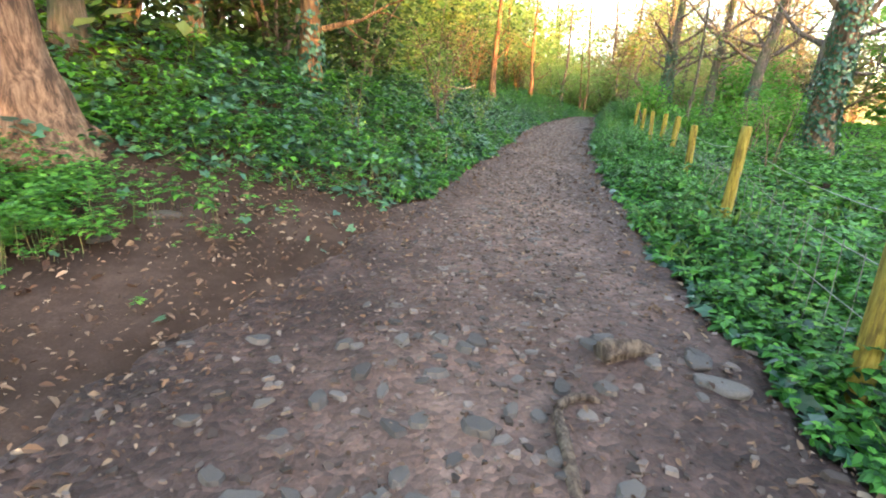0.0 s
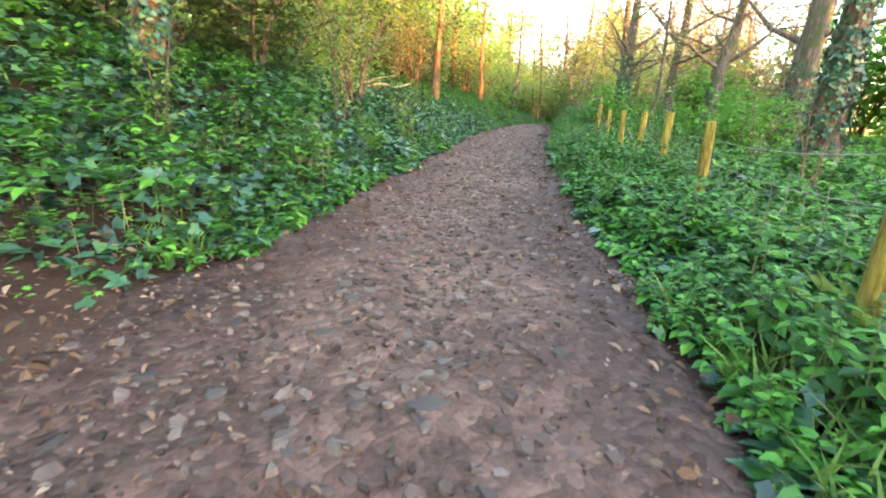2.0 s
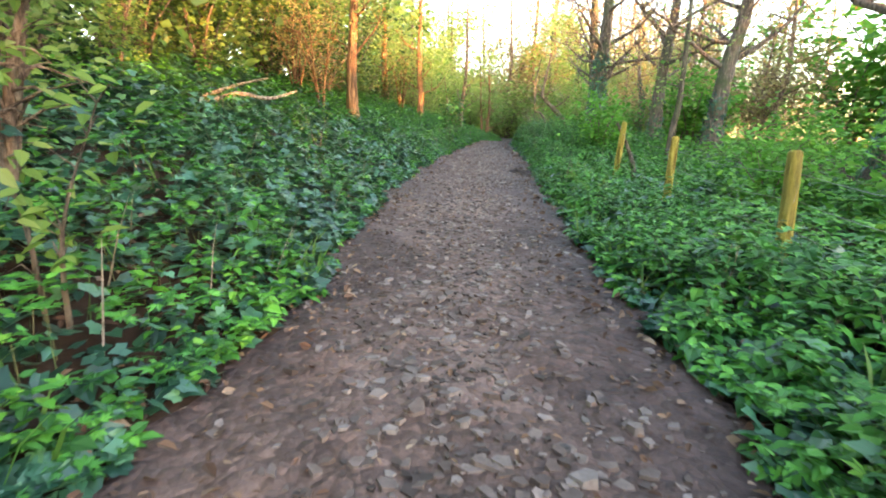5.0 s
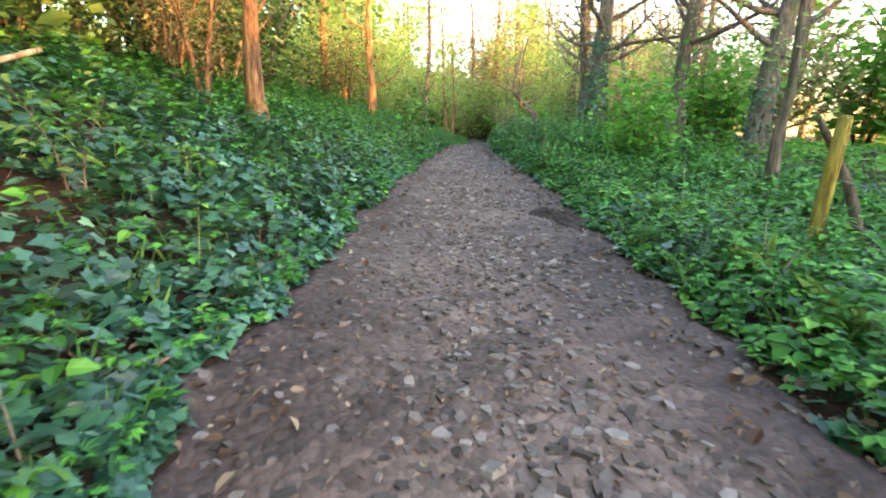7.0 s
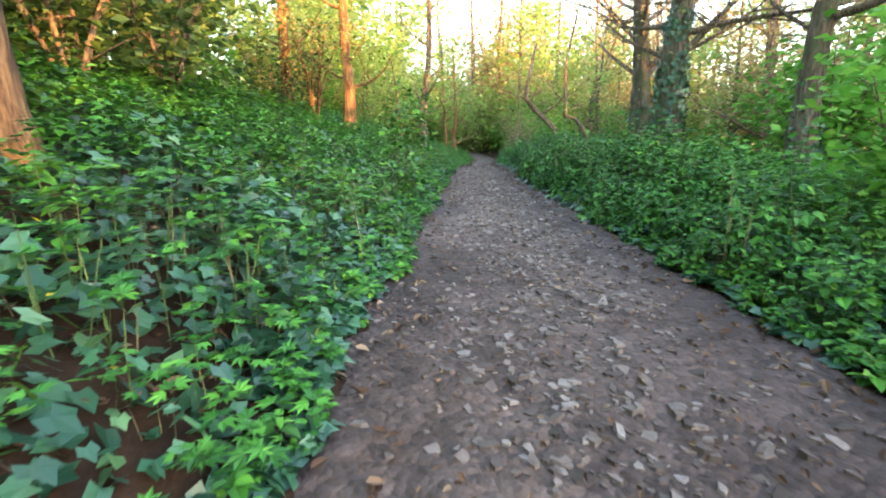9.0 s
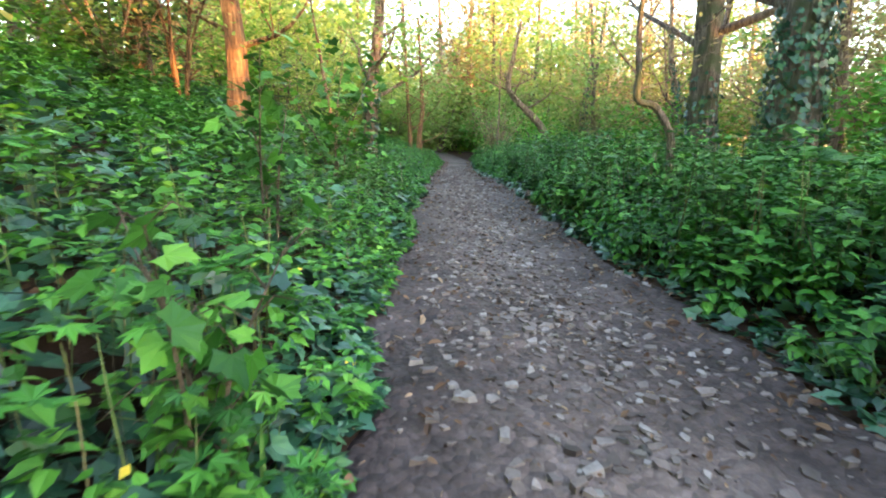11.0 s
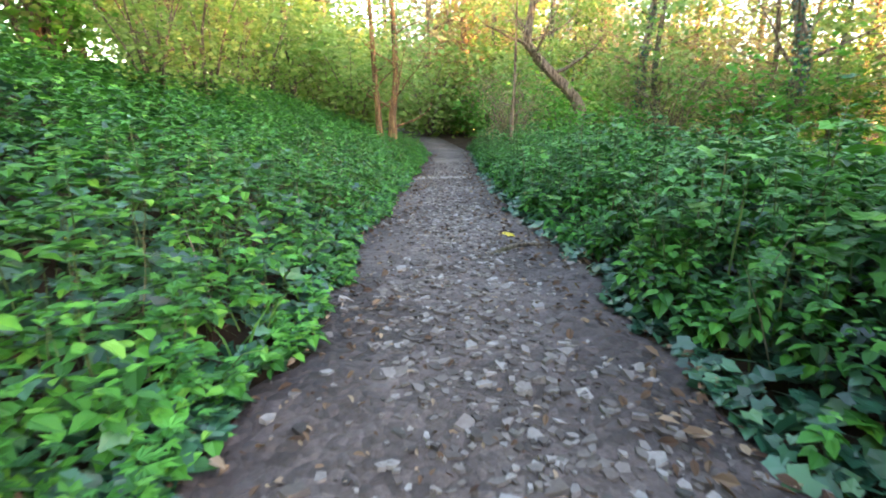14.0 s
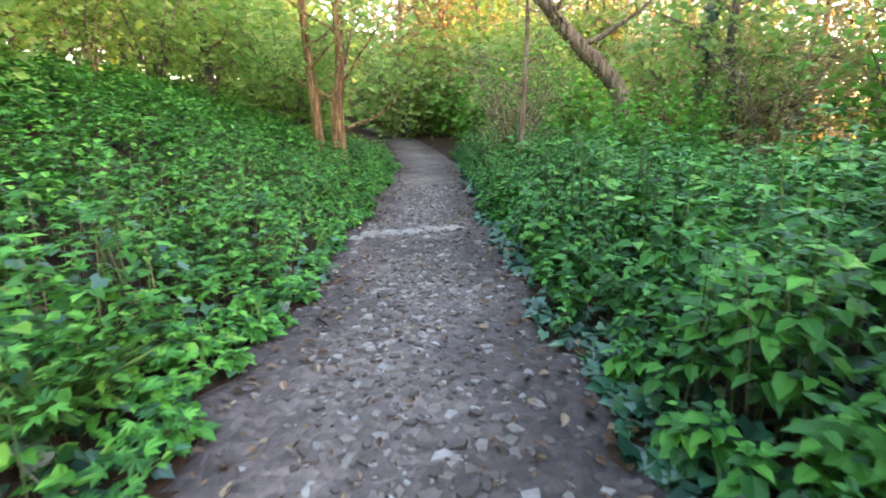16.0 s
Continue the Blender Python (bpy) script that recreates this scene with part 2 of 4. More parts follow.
# ---- the lie of the land ----
YN = np.array([-40, 0, 4, 8, 12, 16, 20, 24, 28, 32, 36, 40, 44, 48, 56, 64, 75, 120], float)
XL = np.array([-9.5, -1.9, -0.77, 0.51, 1.54, 2.3, 3.53, 4.96, 6.38, 7.85, 9.3, 10.86, 12.5, 14.1, 16.55, 18.2, 20.2, 10.0])
XR = np.array([-6.5, 1.32, 1.74, 2.44, 3.42, 4.62, 5.92, 6.98, 8.08, 9.53, 10.87, 12.44, 14.1, 15.75, 18.25, 19.9, 21.7, 11.5])
FY = np.array([-40, -3, 1, 5, 9, 13, 17, 21, 25, 29, 33, 37, 41, 45, 49, 53, 57, 61, 75, 120], float)
FZ = np.array([0, 0, -0.05, 0.14, 0.40, 0.50, 0.59, 0.76, 0.87, 0.97, 1.03, 0.90, 0.76, 0.80, 0.78, 0.74, 0.80, 0.95, 1.3, 1.4])


def smooth_interp(y, a, b):
    return (np.interp(y - 0.9, a, b) + np.interp(y, a, b) * 2 + np.interp(y + 0.9, a, b)) / 4


def wob(x, y, f, seed=0.0):
    """Smooth wandering noise between about -1 and 1."""
    return (np.sin(x * f * 1.3 + y * f * 0.7 + seed) + np.sin(x * f * -0.8 + y * f * 1.7 + seed * 2.1) + np.sin((x * 1.9 + y * 0.4) * f * 1.6 + seed * 3.3)) / 3


def left_edge(y):
    return smooth_interp(y, YN, XL) + 0.05 * np.sin(y * 2.3) + 0.05 * np.sin(y * 5.1 + 1) * np.sin(y * 0.9) + 0.03 * np.sin(y * 13.7)


def right_edge(y):
    return smooth_interp(y, YN, XR) + 0.05 * np.sin(y * 2.9 + 2) * np.sin(y * 0.7 + 1) + 0.04 * np.sin(y * 6.3) + 0.03 * np.sin(y * 14.9)


def ground_z(x, y):
    x, y = np.asarray(x, float), np.asarray(y, float)
    z = smooth_interp(y, FY, FZ)
    dl = np.clip(smooth_interp(y, YN, XL) - x, 0, None)
    dr = np.clip(x - smooth_interp(y, YN, XR), 0, None)
    steep = np.interp(y, [0, 4, 10, 60], [0.05, 0.12, 0.30, 0.32])
    z = z + steep * np.minimum(dl, 7) + 0.12 * np.clip(dl - 7, 0, 25)
    hump = np.interp(y, [-5, 19, 25, 48, 60], [0.0, 0.0, 0.30, 0.25, 0.05])
    u = np.clip(dr / 1.6, 0, 1)
    z = z + hump * u * u * (3 - 2 * u) - 0.02 * np.clip(dr - 3, 0, 30)
    off = np.clip(dl + dr, 0, 1)
    z = z + off * 0.06 * wob(x, y, 1.1, 0.4) + 0.012 * wob(x, y, 4.5, 1.7) + 0.3 * np.clip((dl + dr - 6) / 20, 0, 1) * wob(x, y, 0.25, 2.0)
    return z


# ---- mesh makers ----
def mesh_from(name, verts, faces, mat, smooth=False):
    me = bpy.data.meshes.new(name)
    me.from_pydata(verts, [], faces)
    me.materials.append(mat)
    if smooth:
        me.polygons.foreach_set("use_smooth", [True] * len(me.polygons))
    me.update()
    return me


def grid_mesh(name, X, Y, Z, mat):
    r, c = X.shape
    co = np.stack([X, Y, Z], -1).reshape(-1, 3)
    i = np.arange((r - 1) * (c - 1))
    a = (i // (c - 1)) * c + i % (c - 1)
    quads = np.stack([a, a + 1, a + c + 1, a + c], 1)
    return raw_mesh(name, co, quads, mat, True)


def raw_mesh(name, co, polys, mat, smooth=False):
    """polys: an array with one row of corners for each face, all of one size."""
    me = bpy.data.meshes.new(name)
    n, k = polys.shape
    me.vertices.add(len(co))
    me.vertices.foreach_set("co", np.ascontiguousarray(co, dtype=np.float32).ravel())
    me.loops.add(n * k)
    me.loops.foreach_set("vertex_index", polys.astype(np.int32).ravel())
    me.polygons.add(n)
    me.polygons.foreach_set("loop_start", np.arange(0, n * k, k, dtype=np.int32))
    me.polygons.foreach_set("use_smooth", np.full(n, smooth))
    me.materials.append(mat)
    me.update(calc_edges=True)
    return me


def part(name, mesh, parent, label=""):
    ob = new(name, mesh)
    ob.parent = parent
    if label:
        ob["label"] = label
    return ob


def thing(name, at, label, category, group="", kind=""):
    ob = new(name)
    ob.location = at
    ob.empty_display_size = 0.2
    return tagged(ob, label, category, group, kind)


# leaf outlines: (along, across, lift) of one half; the other half mirrors it
def halves(pts):
    n = len(pts)
    v = [(a, b, c) for a, b, c in pts] + [(a, -b, c) for a, b, c in pts[1:-1]]
    right = list(range(n))
    left = [0] + [n - 1] + list(range(2 * n - 3, n - 1, -1))
    tris = [(right[0], right[i], right[i + 1]) for i in range(1, n - 1)] + [(left[0], left[i], left[i + 1]) for i in range(1, n - 1)]
    return np.array(v), np.array(tris)


def lobed(rays, lift=0.05, droop=-0.12):
    """A lobed leaf: half of its outline as (reach, degrees off the midrib), from the stalk round to the tip."""
    pts = [(r * math.cos(radians(a)), r * math.sin(radians(a)), lift * (1 - r) + droop * max(0, r - 0.6)) for r, a in rays]
    return halves([(0, 0, 0)] + pts)


IVY = lobed([(0.42, 122), (0.42, 88), (0.62, 56), (0.56, 33), (1.0, 0)])
IVY_SMALL = halves([(0, 0, 0), (-0.12, 0.32, 0.06), (0.45, 0.33, 0.04), (1.0, 0, -0.12)])
OVAL = halves([(0, 0, 0), (0.28, 0.25, 0.07), (0.65, 0.2, 0.03), (1.0, 0, -0.15)])
NETTLE = halves([(0, 0, 0), (0.1, 0.34, 0.05), (0.55, 0.31, 0.03), (1.0, 0, -0.2)])
CUTLEAF = lobed([(0.58, 76), (0.40, 54), (0.82, 36), (0.52, 17), (1.0, 0)], 0.06, -0.3)
MAPLE = lobed([(0.45, 118), (0.44, 92), (0.80, 60), (0.64, 42), (0.72, 30), (0.7, 20), (1.0, 0)], 0.06, -0.25)
CHIPPY = (np.array([(0, 0, 0), (0.5, 0.32, 0.05), (1, 0, 0), (0.5, -0.32, 0.05)], float), np.array([(0, 1, 2), (0, 2, 3)]))
STALK = (np.array([(0, 0.008, 0), (0, -0.008, 0), (0.55, 0.006, 0.01), (0.55, -0.006, 0.01), (1.0, 0, -0.04)]), np.array([(0, 1, 2), (1, 3, 2), (2, 3, 4)]))
LANCE = halves([(0, 0, 0), (0.3, 0.075, 0.02), (0.7, 0.06, 0.0), (1.0, 0, -0.15)])
BLADE = (np.array([(0, 0.035, 0), (0, -0.035, 0), (0.55, 0.03, 0.0), (0.55, -0.03, 0.0), (1.0, 0, -0.2)]), np.array([(0, 1, 2), (1, 3, 2), (2, 3, 4)]))


def leaf_cloud(name, shape, pos, axis, normal, size, mat):
    """One mesh of many leaves: shape set down at every pos along axis, facing normal."""
    v, f = shape
    a = axis / np.linalg.norm(axis, axis=1)[:, None]
    b = np.cross(normal, a)
    b /= np.linalg.norm(b, axis=1)[:, None] + 1e-9
    c = np.cross(a, b)
    s = size[:, None, None]
    co = pos[:, None, :] + s * (v[None, :, 0:1] * a[:, None, :] + v[None, :, 1:2] * b[:, None, :] + v[None, :, 2:3] * c[:, None, :])
    idx = f[None, :, :] + (np.arange(len(pos)) * len(v))[:, None, None]
    return raw_mesh(name, co.reshape(-1, 3), idx.reshape(-1, 3), mat)


def loose_axes(rng, n, tilt=0.5, droop=0.2):
    t = rng.uniform(0, 2 * math.pi, n)
    axis = np.stack([np.cos(t), np.sin(t), rng.normal(-droop, 0.3, n)], 1)
    normal = np.stack([rng.normal(0, tilt, n), rng.normal(0, tilt, n), np.ones(n)], 1)
    return axis, normal


def tube(points, radii, sides=8, rough=0.0, seed=0, cap=True):
    """Vertices and faces of a bent, tapering tube."""
    r = random.Random(seed)
    pts = [Vector(p) for p in points]
    verts, faces = [], []
    for i, p in enumerate(pts):
        d = (pts[min(i + 1, len(pts) - 1)] - pts[max(i - 1, 0)]).normalized()
        u = d.cross(Vector((0.31, 0.95, 0.05))).normalized()
        w = d.cross(u)
        for k in range(sides):
            t = 2 * math.pi * k / sides
            q = radii[i] * (1 + rough * (r.random() - 0.5) + rough * 0.8 * math.sin(k * 2.4 + seed))
            verts.append(p + u * (q * math.cos(t)) + w * (q * math.sin(t)))
    for i in range(len(pts) - 1):
        for k in range(sides):
            a, b = i * sides + k, i * sides + (k + 1) % sides
            faces.append((a, b, b + sides, a + sides))
    if cap:
        faces.append(tuple(range(sides - 1, -1, -1)))
        faces.append(tuple(range((len(pts) - 1) * sides, len(pts) * sides)))
    return verts, faces


def joined(tubes):
    verts, faces = [], []
    for v, f in tubes:
        o = len(verts)
        verts += v
        faces += [tuple(i + o for i in q) for q in f]
    return verts, faces


def bent(points, n):
    """A smooth line through a few points (Catmull-Rom), with n steps a stretch."""
    p = [Vector(q) for q in points]
    p = [p[0] * 2 - p[1]] + p + [p[-1] * 2 - p[-2]]
    out = []
    for i in range(1, len(p) - 2):
        for k in range(n):
            t = k / n
            out.append(0.5 * ((2 * p[i]) + (p[i + 1] - p[i - 1]) * t + (2 * p[i - 1] - 5 * p[i] + 4 * p[i + 1] - p[i + 2]) * t * t + (3 * p[i] - p[i - 1] - 3 * p[i + 1] + p[i + 2]) * t ** 3))
    return out + [p[-2]]


def tree(at, line, r, label, seed, bark=None, limbs=7, low=0.45, reach=2.2, leaves=1500, leaf=0.11, foliage=None, spread=0.45, ivy=0, ivy_top=3.0, flare=0.6, name="tree", group="woodland trees", sides=12, twigs=4, leaf_shape=None):
    """A tree: trunk along line (offsets from its foot), limbs with twigs, and a crown of single leaves round the twigs."""
    rnd = random.Random(seed)
    rng = np.random.default_rng(seed)
    x, y = at
    z = float(ground_z(x, y))
    top = thing(name, (x, y, z), label, "tree", group)
    pts = bent([(0, 0, -0.25)] + [q for q in line], 7)
    h = max(p.z for p in pts)
    rad = [r * (1 - 0.72 * max(0, p.z) / h) * (1 + flare * math.exp(-max(0, p.z + 0.1) / 0.35)) for p in pts]
    v, f = tube(pts, rad, sides, 0.16, seed)
    part("trunk", mesh_from("trunk", v, f, bark or M_BARK, True), top)
    tips = []
    for i in range(limbs):
        k = min(len(pts) - 2, int((low + (0.97 - low) * (i + rnd.random() * 0.7) / max(limbs, 1)) * len(pts)))
        p0 = pts[k]
        az = i * 2.4 + rnd.uniform(-0.7, 0.7)
        L = reach * rnd.uniform(0.6, 1.15) * (1.1 - 0.5 * k / len(pts))
        d = Vector((math.cos(az), math.sin(az), rnd.uniform(0.1, 0.7))).normalized()
        q = [p0]
        for s in range(5):
            d = (d + Vector((rnd.uniform(-0.3, 0.3), rnd.uniform(-0.3, 0.3), rnd.uniform(-0.12, 0.3)))).normalized()
            q.append(q[-1] + d * (L / 5))
        r0 = rad[k] * rnd.uniform(0.28, 0.45)
        wood = [tube(q, [r0 * (1 - 0.16 * s) for s in range(6)], 6 if sides > 8 else 4, 0.1, seed + i, False)]
        for j in range(twigs):
            b = q[rnd.randint(2, 5)]
            e = Vector((rnd.uniform(-1, 1), rnd.uniform(-1, 1), rnd.uniform(-0.2, 0.8))).normalized()
            m = b + e * (L * 0.22) + Vector((0, 0, rnd.uniform(-0.05, 0.1)))
            t2 = m + (e + Vector((rnd.uniform(-0.5, 0.5), rnd.uniform(-0.5, 0.5), rnd.uniform(-0.1, 0.5)))).normalized() * (L * 0.25)
            wood.append(tube([b, m, t2], [r0 * 0.3, r0 * 0.2, r0 * 0.07], 4 if sides > 8 else 3, 0.0, j, False))
            tips += [m, t2]
        tips.append(q[-1])
        part("branch", mesh_from("branch", *joined(wood), M_TWIG if bark is None else bark, True), top)
    if leaves and tips:
        c = np.array(tips)[rng.integers(0, len(tips), leaves)]
        pos = c + rng.normal(0, spread, (leaves, 3)) * (1, 1, 0.7)
        ax, no = loose_axes(rng, leaves, 0.7, 0.3)
        part("crown", leaf_cloud("crown", leaf_shape or CHIPPY, pos, ax, no, leaf * rng.uniform(0.6, 1.3, leaves), foliage or M_SPRING), top)
    if ivy:
        k = rng.integers(0, len(pts), ivy * 3)
        P = np.array([tuple(p) for p in pts])[k]
        R = np.array(rad)[k]
        keep = (P[:, 2] < ivy_top * (0.75 + 0.25 * np.sin(k * 1.7))) & (P[:, 2] > -0.05)
        P, R = P[keep][:ivy], R[keep][:ivy]
        n = len(P)
        t = rng.uniform(0, 2 * math.pi, n)
        out = np.stack([np.cos(t), np.sin(t), rng.uniform(-0.2, 0.5, n)], 1)
        pos = P + out * (R * rng.uniform(1.0, 1.35, n) + 0.015)[:, None] + np.stack([0 * t, 0 * t, rng.uniform(-0.25, 0.25, n)], 1)
        axis = np.stack([-np.sin(t) * 0.5, np.cos(t) * 0.5, -0.8 + 0 * t], 1) + rng.normal(0, 0.35, (n, 3))
        part("ivy", leaf_cloud("ivy", IVY, pos, axis, out + rng.normal(0, 0.3, (n, 3)), rng.uniform(0.05, 0.1, n), M_IVY), top, "dark glossy climbing ivy")
    return top


def shrub(at, height, width, label, seed, stems=6, leaves=900, leaf=0.08, foliage=None, name="shrub", group="woodland shrubs", bark=None, shape=None, bare=0.25, twigs=2, steps=4):
    """A shrub: several bent stems from one foot with leaves along their upper parts."""
    rnd = random.Random(seed)
    rng = np.random.default_rng(seed)
    x, y = at
    top = thing(name, (x, y, float(ground_z(x, y))), label, "shrub", group)
    P = []
    for i in range(stems):
        az = i * 2 * math.pi / stems + rnd.uniform(-0.5, 0.5)
        w = width * rnd.uniform(0.3, 0.6)
        hh = height * rnd.uniform(0.7, 1.0)
        q = bent([(0.04 * math.cos(az), 0.04 * math.sin(az), -0.1), (w * 0.35 * math.cos(az), w * 0.35 * math.sin(az), hh * 0.45), (w * math.cos(az + 0.3), w * math.sin(az + 0.3), hh)], steps)
        r0 = (0.010 + 0.011 * height) * (0.55 if name == "sapling" else 1.0)
        wood = [tube(q, [r0 * (1 - 0.8 * k / (len(q) - 1)) for k in range(len(q))], 5, 0.1, i, False)]
        single = name == "sapling"
        if single:
            stem = part("stem", mesh_from("stem", *wood[0], bark or M_TWIG, True), top)
        for b in q[steps // 2:]:
            for j in range(twigs):
                e = b + Vector((rnd.uniform(-1, 1), rnd.uniform(-1, 1), rnd.uniform(-0.2, 0.7))) * width * 0.28
                twig = tube([b, (b + e) / 2 + Vector((0, 0, 0.04)), e], [r0 * 0.35, r0 * 0.25, r0 * 0.1], 3, 0, j, False)
                if single:
                    part("twig", mesh_from("twig", *twig, bark or M_TWIG, True), stem)
                else:
                    wood.append(twig)
                P += [e, (b + e) / 2]
        if not single:
            part("stem", mesh_from("stem", *joined(wood), bark or M_TWIG, True), top)
    P = np.array([tuple(p) for p in P if p.z > bare * height])
    pos = P[rng.integers(0, len(P), leaves)] + rng.normal(0, width * 0.13, (leaves, 3))
    pos[:, 2] = np.maximum(pos[:, 2], 0.05)
    ax, no = loose_axes(rng, leaves, 0.6, 0.25)
    part("foliage", leaf_cloud("foliage", shape or OVAL, pos, ax, no, leaf * rng.uniform(0.6, 1.3, leaves), foliage or M_THICKET), top)
    return top


# ---- ground and path ----
def spread_axis(lo, a, b, hi, step):
    mid = np.arange(a, b, step)
    g = np.cumsum(step * 1.22 ** np.arange(1, 45))
    left = a - g[g < a - lo]
    right = mid[-1] + g[g < hi - b]
    return np.concatenate([[lo], left[::-1], mid, right, [hi]])


gx = spread_axis(-900, -7, 19, 900, 0.2)
gy = spread_axis(-900, -3, 46, 900, 0.2)
GX, GY = np.meshgrid(gx, gy)
GZ = ground_z(GX, GY)
on_path = (GX > left_edge(GY) + 0.12) & (GX < right_edge(GY) - 0.12) & (GY > -38) & (GY < 118)
GZ = GZ - 0.10 * on_path
ground = tagged(new("ground", grid_mesh("ground", GX, GY, GZ, M_SOIL)), "dark brown woodland soil under leaf litter", "ground", kind="structure")
# trodden dry earth round the foot of the first large tree
GD = left_edge(GY) - GX
trodden = np.clip(1.5 - np.abs(GD - 0.6) / 1.9, 0, 1) * np.clip((6.2 - GY) / 2.0, 0, 1) * np.clip(0.55 + 0.9 * wob(GX, GY, 2.4, 3.3), 0.25, 1)
tread = ground.data.attributes.new("trodden", 'FLOAT', 'POINT')
tread.data.foreach_set("value", trodden.ravel())

py = np.concatenate([np.arange(-36, -3, 0.6), np.arange(-3, 48, 0.06), np.arange(48, 116, 0.4)])
pu = np.linspace(0, 1, 36)
PU, PY = np.meshgrid(pu, py)
wl, wr = left_edge(PY) - 0.12, right_edge(PY) + 0.12
PX = wl + (wr - wl) * PU
edge = np.minimum(PU, 1 - PU) * (wr - wl)
PZ = ground_z(PX, PY) + 0.014 * wob(PX, PY, 7.0, 0.3) + 0.008 * wob(PX, PY, 19.0, 1.1) + 0.012 - 0.10 * np.clip(1 - edge / 0.14, 0, 1) ** 2
wear = np.clip(0.5 + 0.9 * np.exp(-((PU - np.interp(PY, [0, 5, 10], [0.58, 0.5, 0.46])) / np.interp(PY, [0, 3, 6], [0.22, 0.32, 0.33])) ** 2) - 0.75 + 0.35 * wob(PX, PY, 1.3, 2.0) + 0.2 * wob(PX, PY, 4.0, 5.0), 0, 1)
footpath = tagged(new("footpath", grid_mesh("footpath", PX, PY, PZ, M_PATH)), "trodden brown earth footpath strewn with stone chips", "path", kind="structure")


dust = footpath.data.attributes.new("wear", 'FLOAT', 'POINT')
dust.data.foreach_set("value", wear.ravel())


def path_z(x, y):
    return ground_z(x, y) + 0.014 * wob(x, y, 7.0, 0.3) + 0.008 * wob(x, y, 19.0, 1.1) + 0.012

# ---- fence along the path ----
POSTS = [(1.79, 1.84, 1.02), (2.55, 4.42, 1.0), (3.43, 7.05, 0.88), (3.87, 8.65, 0.80), (4.30, 10.2, 0.84), (4.74, 11.75, 0.86), (5.35, 14.0, 0.9), (5.93, 16.2, 1.0)]
fence = thing("fence", (3.34, 6.9, float(ground_z(3.34, 6.9))), "old post and wire fence with yellow lichened posts beside the path", "fence")
foot = Vector(fence.location)
tops = []
for i, (x, y, h) in enumerate(POSTS):
    b = Vector((x, y, float(ground_z(x, y)))) - foot
    lean = Vector((0.05 * math.sin(i * 2.1) + 0.03, 0.05 * math.cos(i * 1.3), 0))
    q = [b + lean * t + Vector((0, 0, -0.2 + (h + 0.2) * t)) for t in (0, 0.3, 0.6, 0.85, 0.985, 1.0)]
    v, f = tube(q, [0.052, 0.05, 0.047, 0.046, 0.043, 0.03], 10, 0.08, i)
    part("post", mesh_from("post", v, f, M_POST, True), fence)
    tops.append((b, lean, h))
netting = []
for i in range(4):
    for s in range(12):
        t = (s + 0.5) / 12
        a, b = tops[i][0] + Vector((0.055, 0, 0)), tops[i + 1][0] + Vector((0.055, 0, 0))
        p = a.lerp(b, t)
        netting.append(tube([p + Vector((0, 0, 0.02)), p + Vector((0.01, 0, 0.3)), p + Vector((0.0, 0, 0.62))], [0.0026] * 3, 3, 0, s, False))
tagged(part("netting", mesh_from("netting", *joined(netting), M_WIRE), fence, "thin grey upright wires of stock netting"), kind="stuff")
for level in (0.35, 0.6, 0.82):
    q = []
    for i in range(len(tops) - 1):
        for s in range(5):
            t = s / 5
            p = [tops[i + j][0] + tops[i + j][1] * level + Vector((0.05, 0, tops[i + j][2] * level)) for j in (0, 1)]
            q.append(p[0].lerp(p[1], t) - Vector((0, 0, 0.05 * math.sin(math.pi * t))))
    q.append(tops[-1][0] + Vector((0.05, 0, tops[-1][2] * level)))
    part("wire", mesh_from("wire", *tube(q, [0.0025] * len(q), 4), M_WIRE), fence)

# ---- large trees that the path passes ----
tree((-4.35, 5.0), [(0, 0, 0.4), (-0.12, 0.05, 1.6), (-0.3, 0.1, 4.5), (-0.5, 0.2, 9)], 0.34, "huge old tree with ridged reddish bark and flared roots", 11, M_BARK_RED, 6, 0.5, 3.5, 1600, 0.1, flare=1.35, sides=22)
tree((-2.75, 9.9), [(0.05, 0, 1.0), (0.12, 0, 2.6), (0.3, 0.3, 6)], 0.2, "leaning tree with orange brown bark wrapped in ivy", 12, M_BARK_SUNGLOW, 7, 0.3, 1.8, 900, 0.09, M_SPRING, ivy=500, ivy_top=1.6)
tree((-5.1, 10.3), [(0.0, 0, 1.0), (-0.1, 0, 2.6), (0.2, 0.3, 6)], 0.17, "slender reddish tree among the thicket", 13, M_BARK_RED, 6, 0.3, 1.8, 900, 0.09, M_THICKET, ivy=350, ivy_top=2.0)
tree((1.85, 22.6), [(-0.03, 0, 1.2), (0.05, 0, 2.6), (0.25, 0.1, 6.5)], 0.15, "slim brown tree on the ivy bank", 14, M_BARK_SUNGLOW, 6, 0.45, 1.8, 1100, 0.09)
tree((3.44, 33.1), [(0.0, 0, 1.2), (-0.02, 0, 2.6), (0.1, 0.2, 7)], 0.17, "straight tree lit by evening sun, its orange glow painted into the bark", 15, M_BARK_SUNGLOW, 6, 0.4, 1.8, 1300, 0.09)
tree((4.88, 31.5), [(0.05, 0, 1.2), (-0.02, 0.1, 2.6), (0.1, 0.2, 7)], 0.15, "straight tree lit by evening sun, its orange glow painted into the bark", 16, M_BARK_SUNGLOW, 7, 0.3, 1.8, 1500, 0.09)
tree((6.86, 32.0), [(0.06, 0, 0.7), (0.1, 0, 1.5), (0.28, 0.1, 3.0), (0.3, 0.3, 6.5)], 0.115, "slender tree with rough orange brown bark at the path edge", 17, M_BARK_PALE, 8, 0.4, 1.7, 1500, 0.1, ivy=260, ivy_top=2.0)
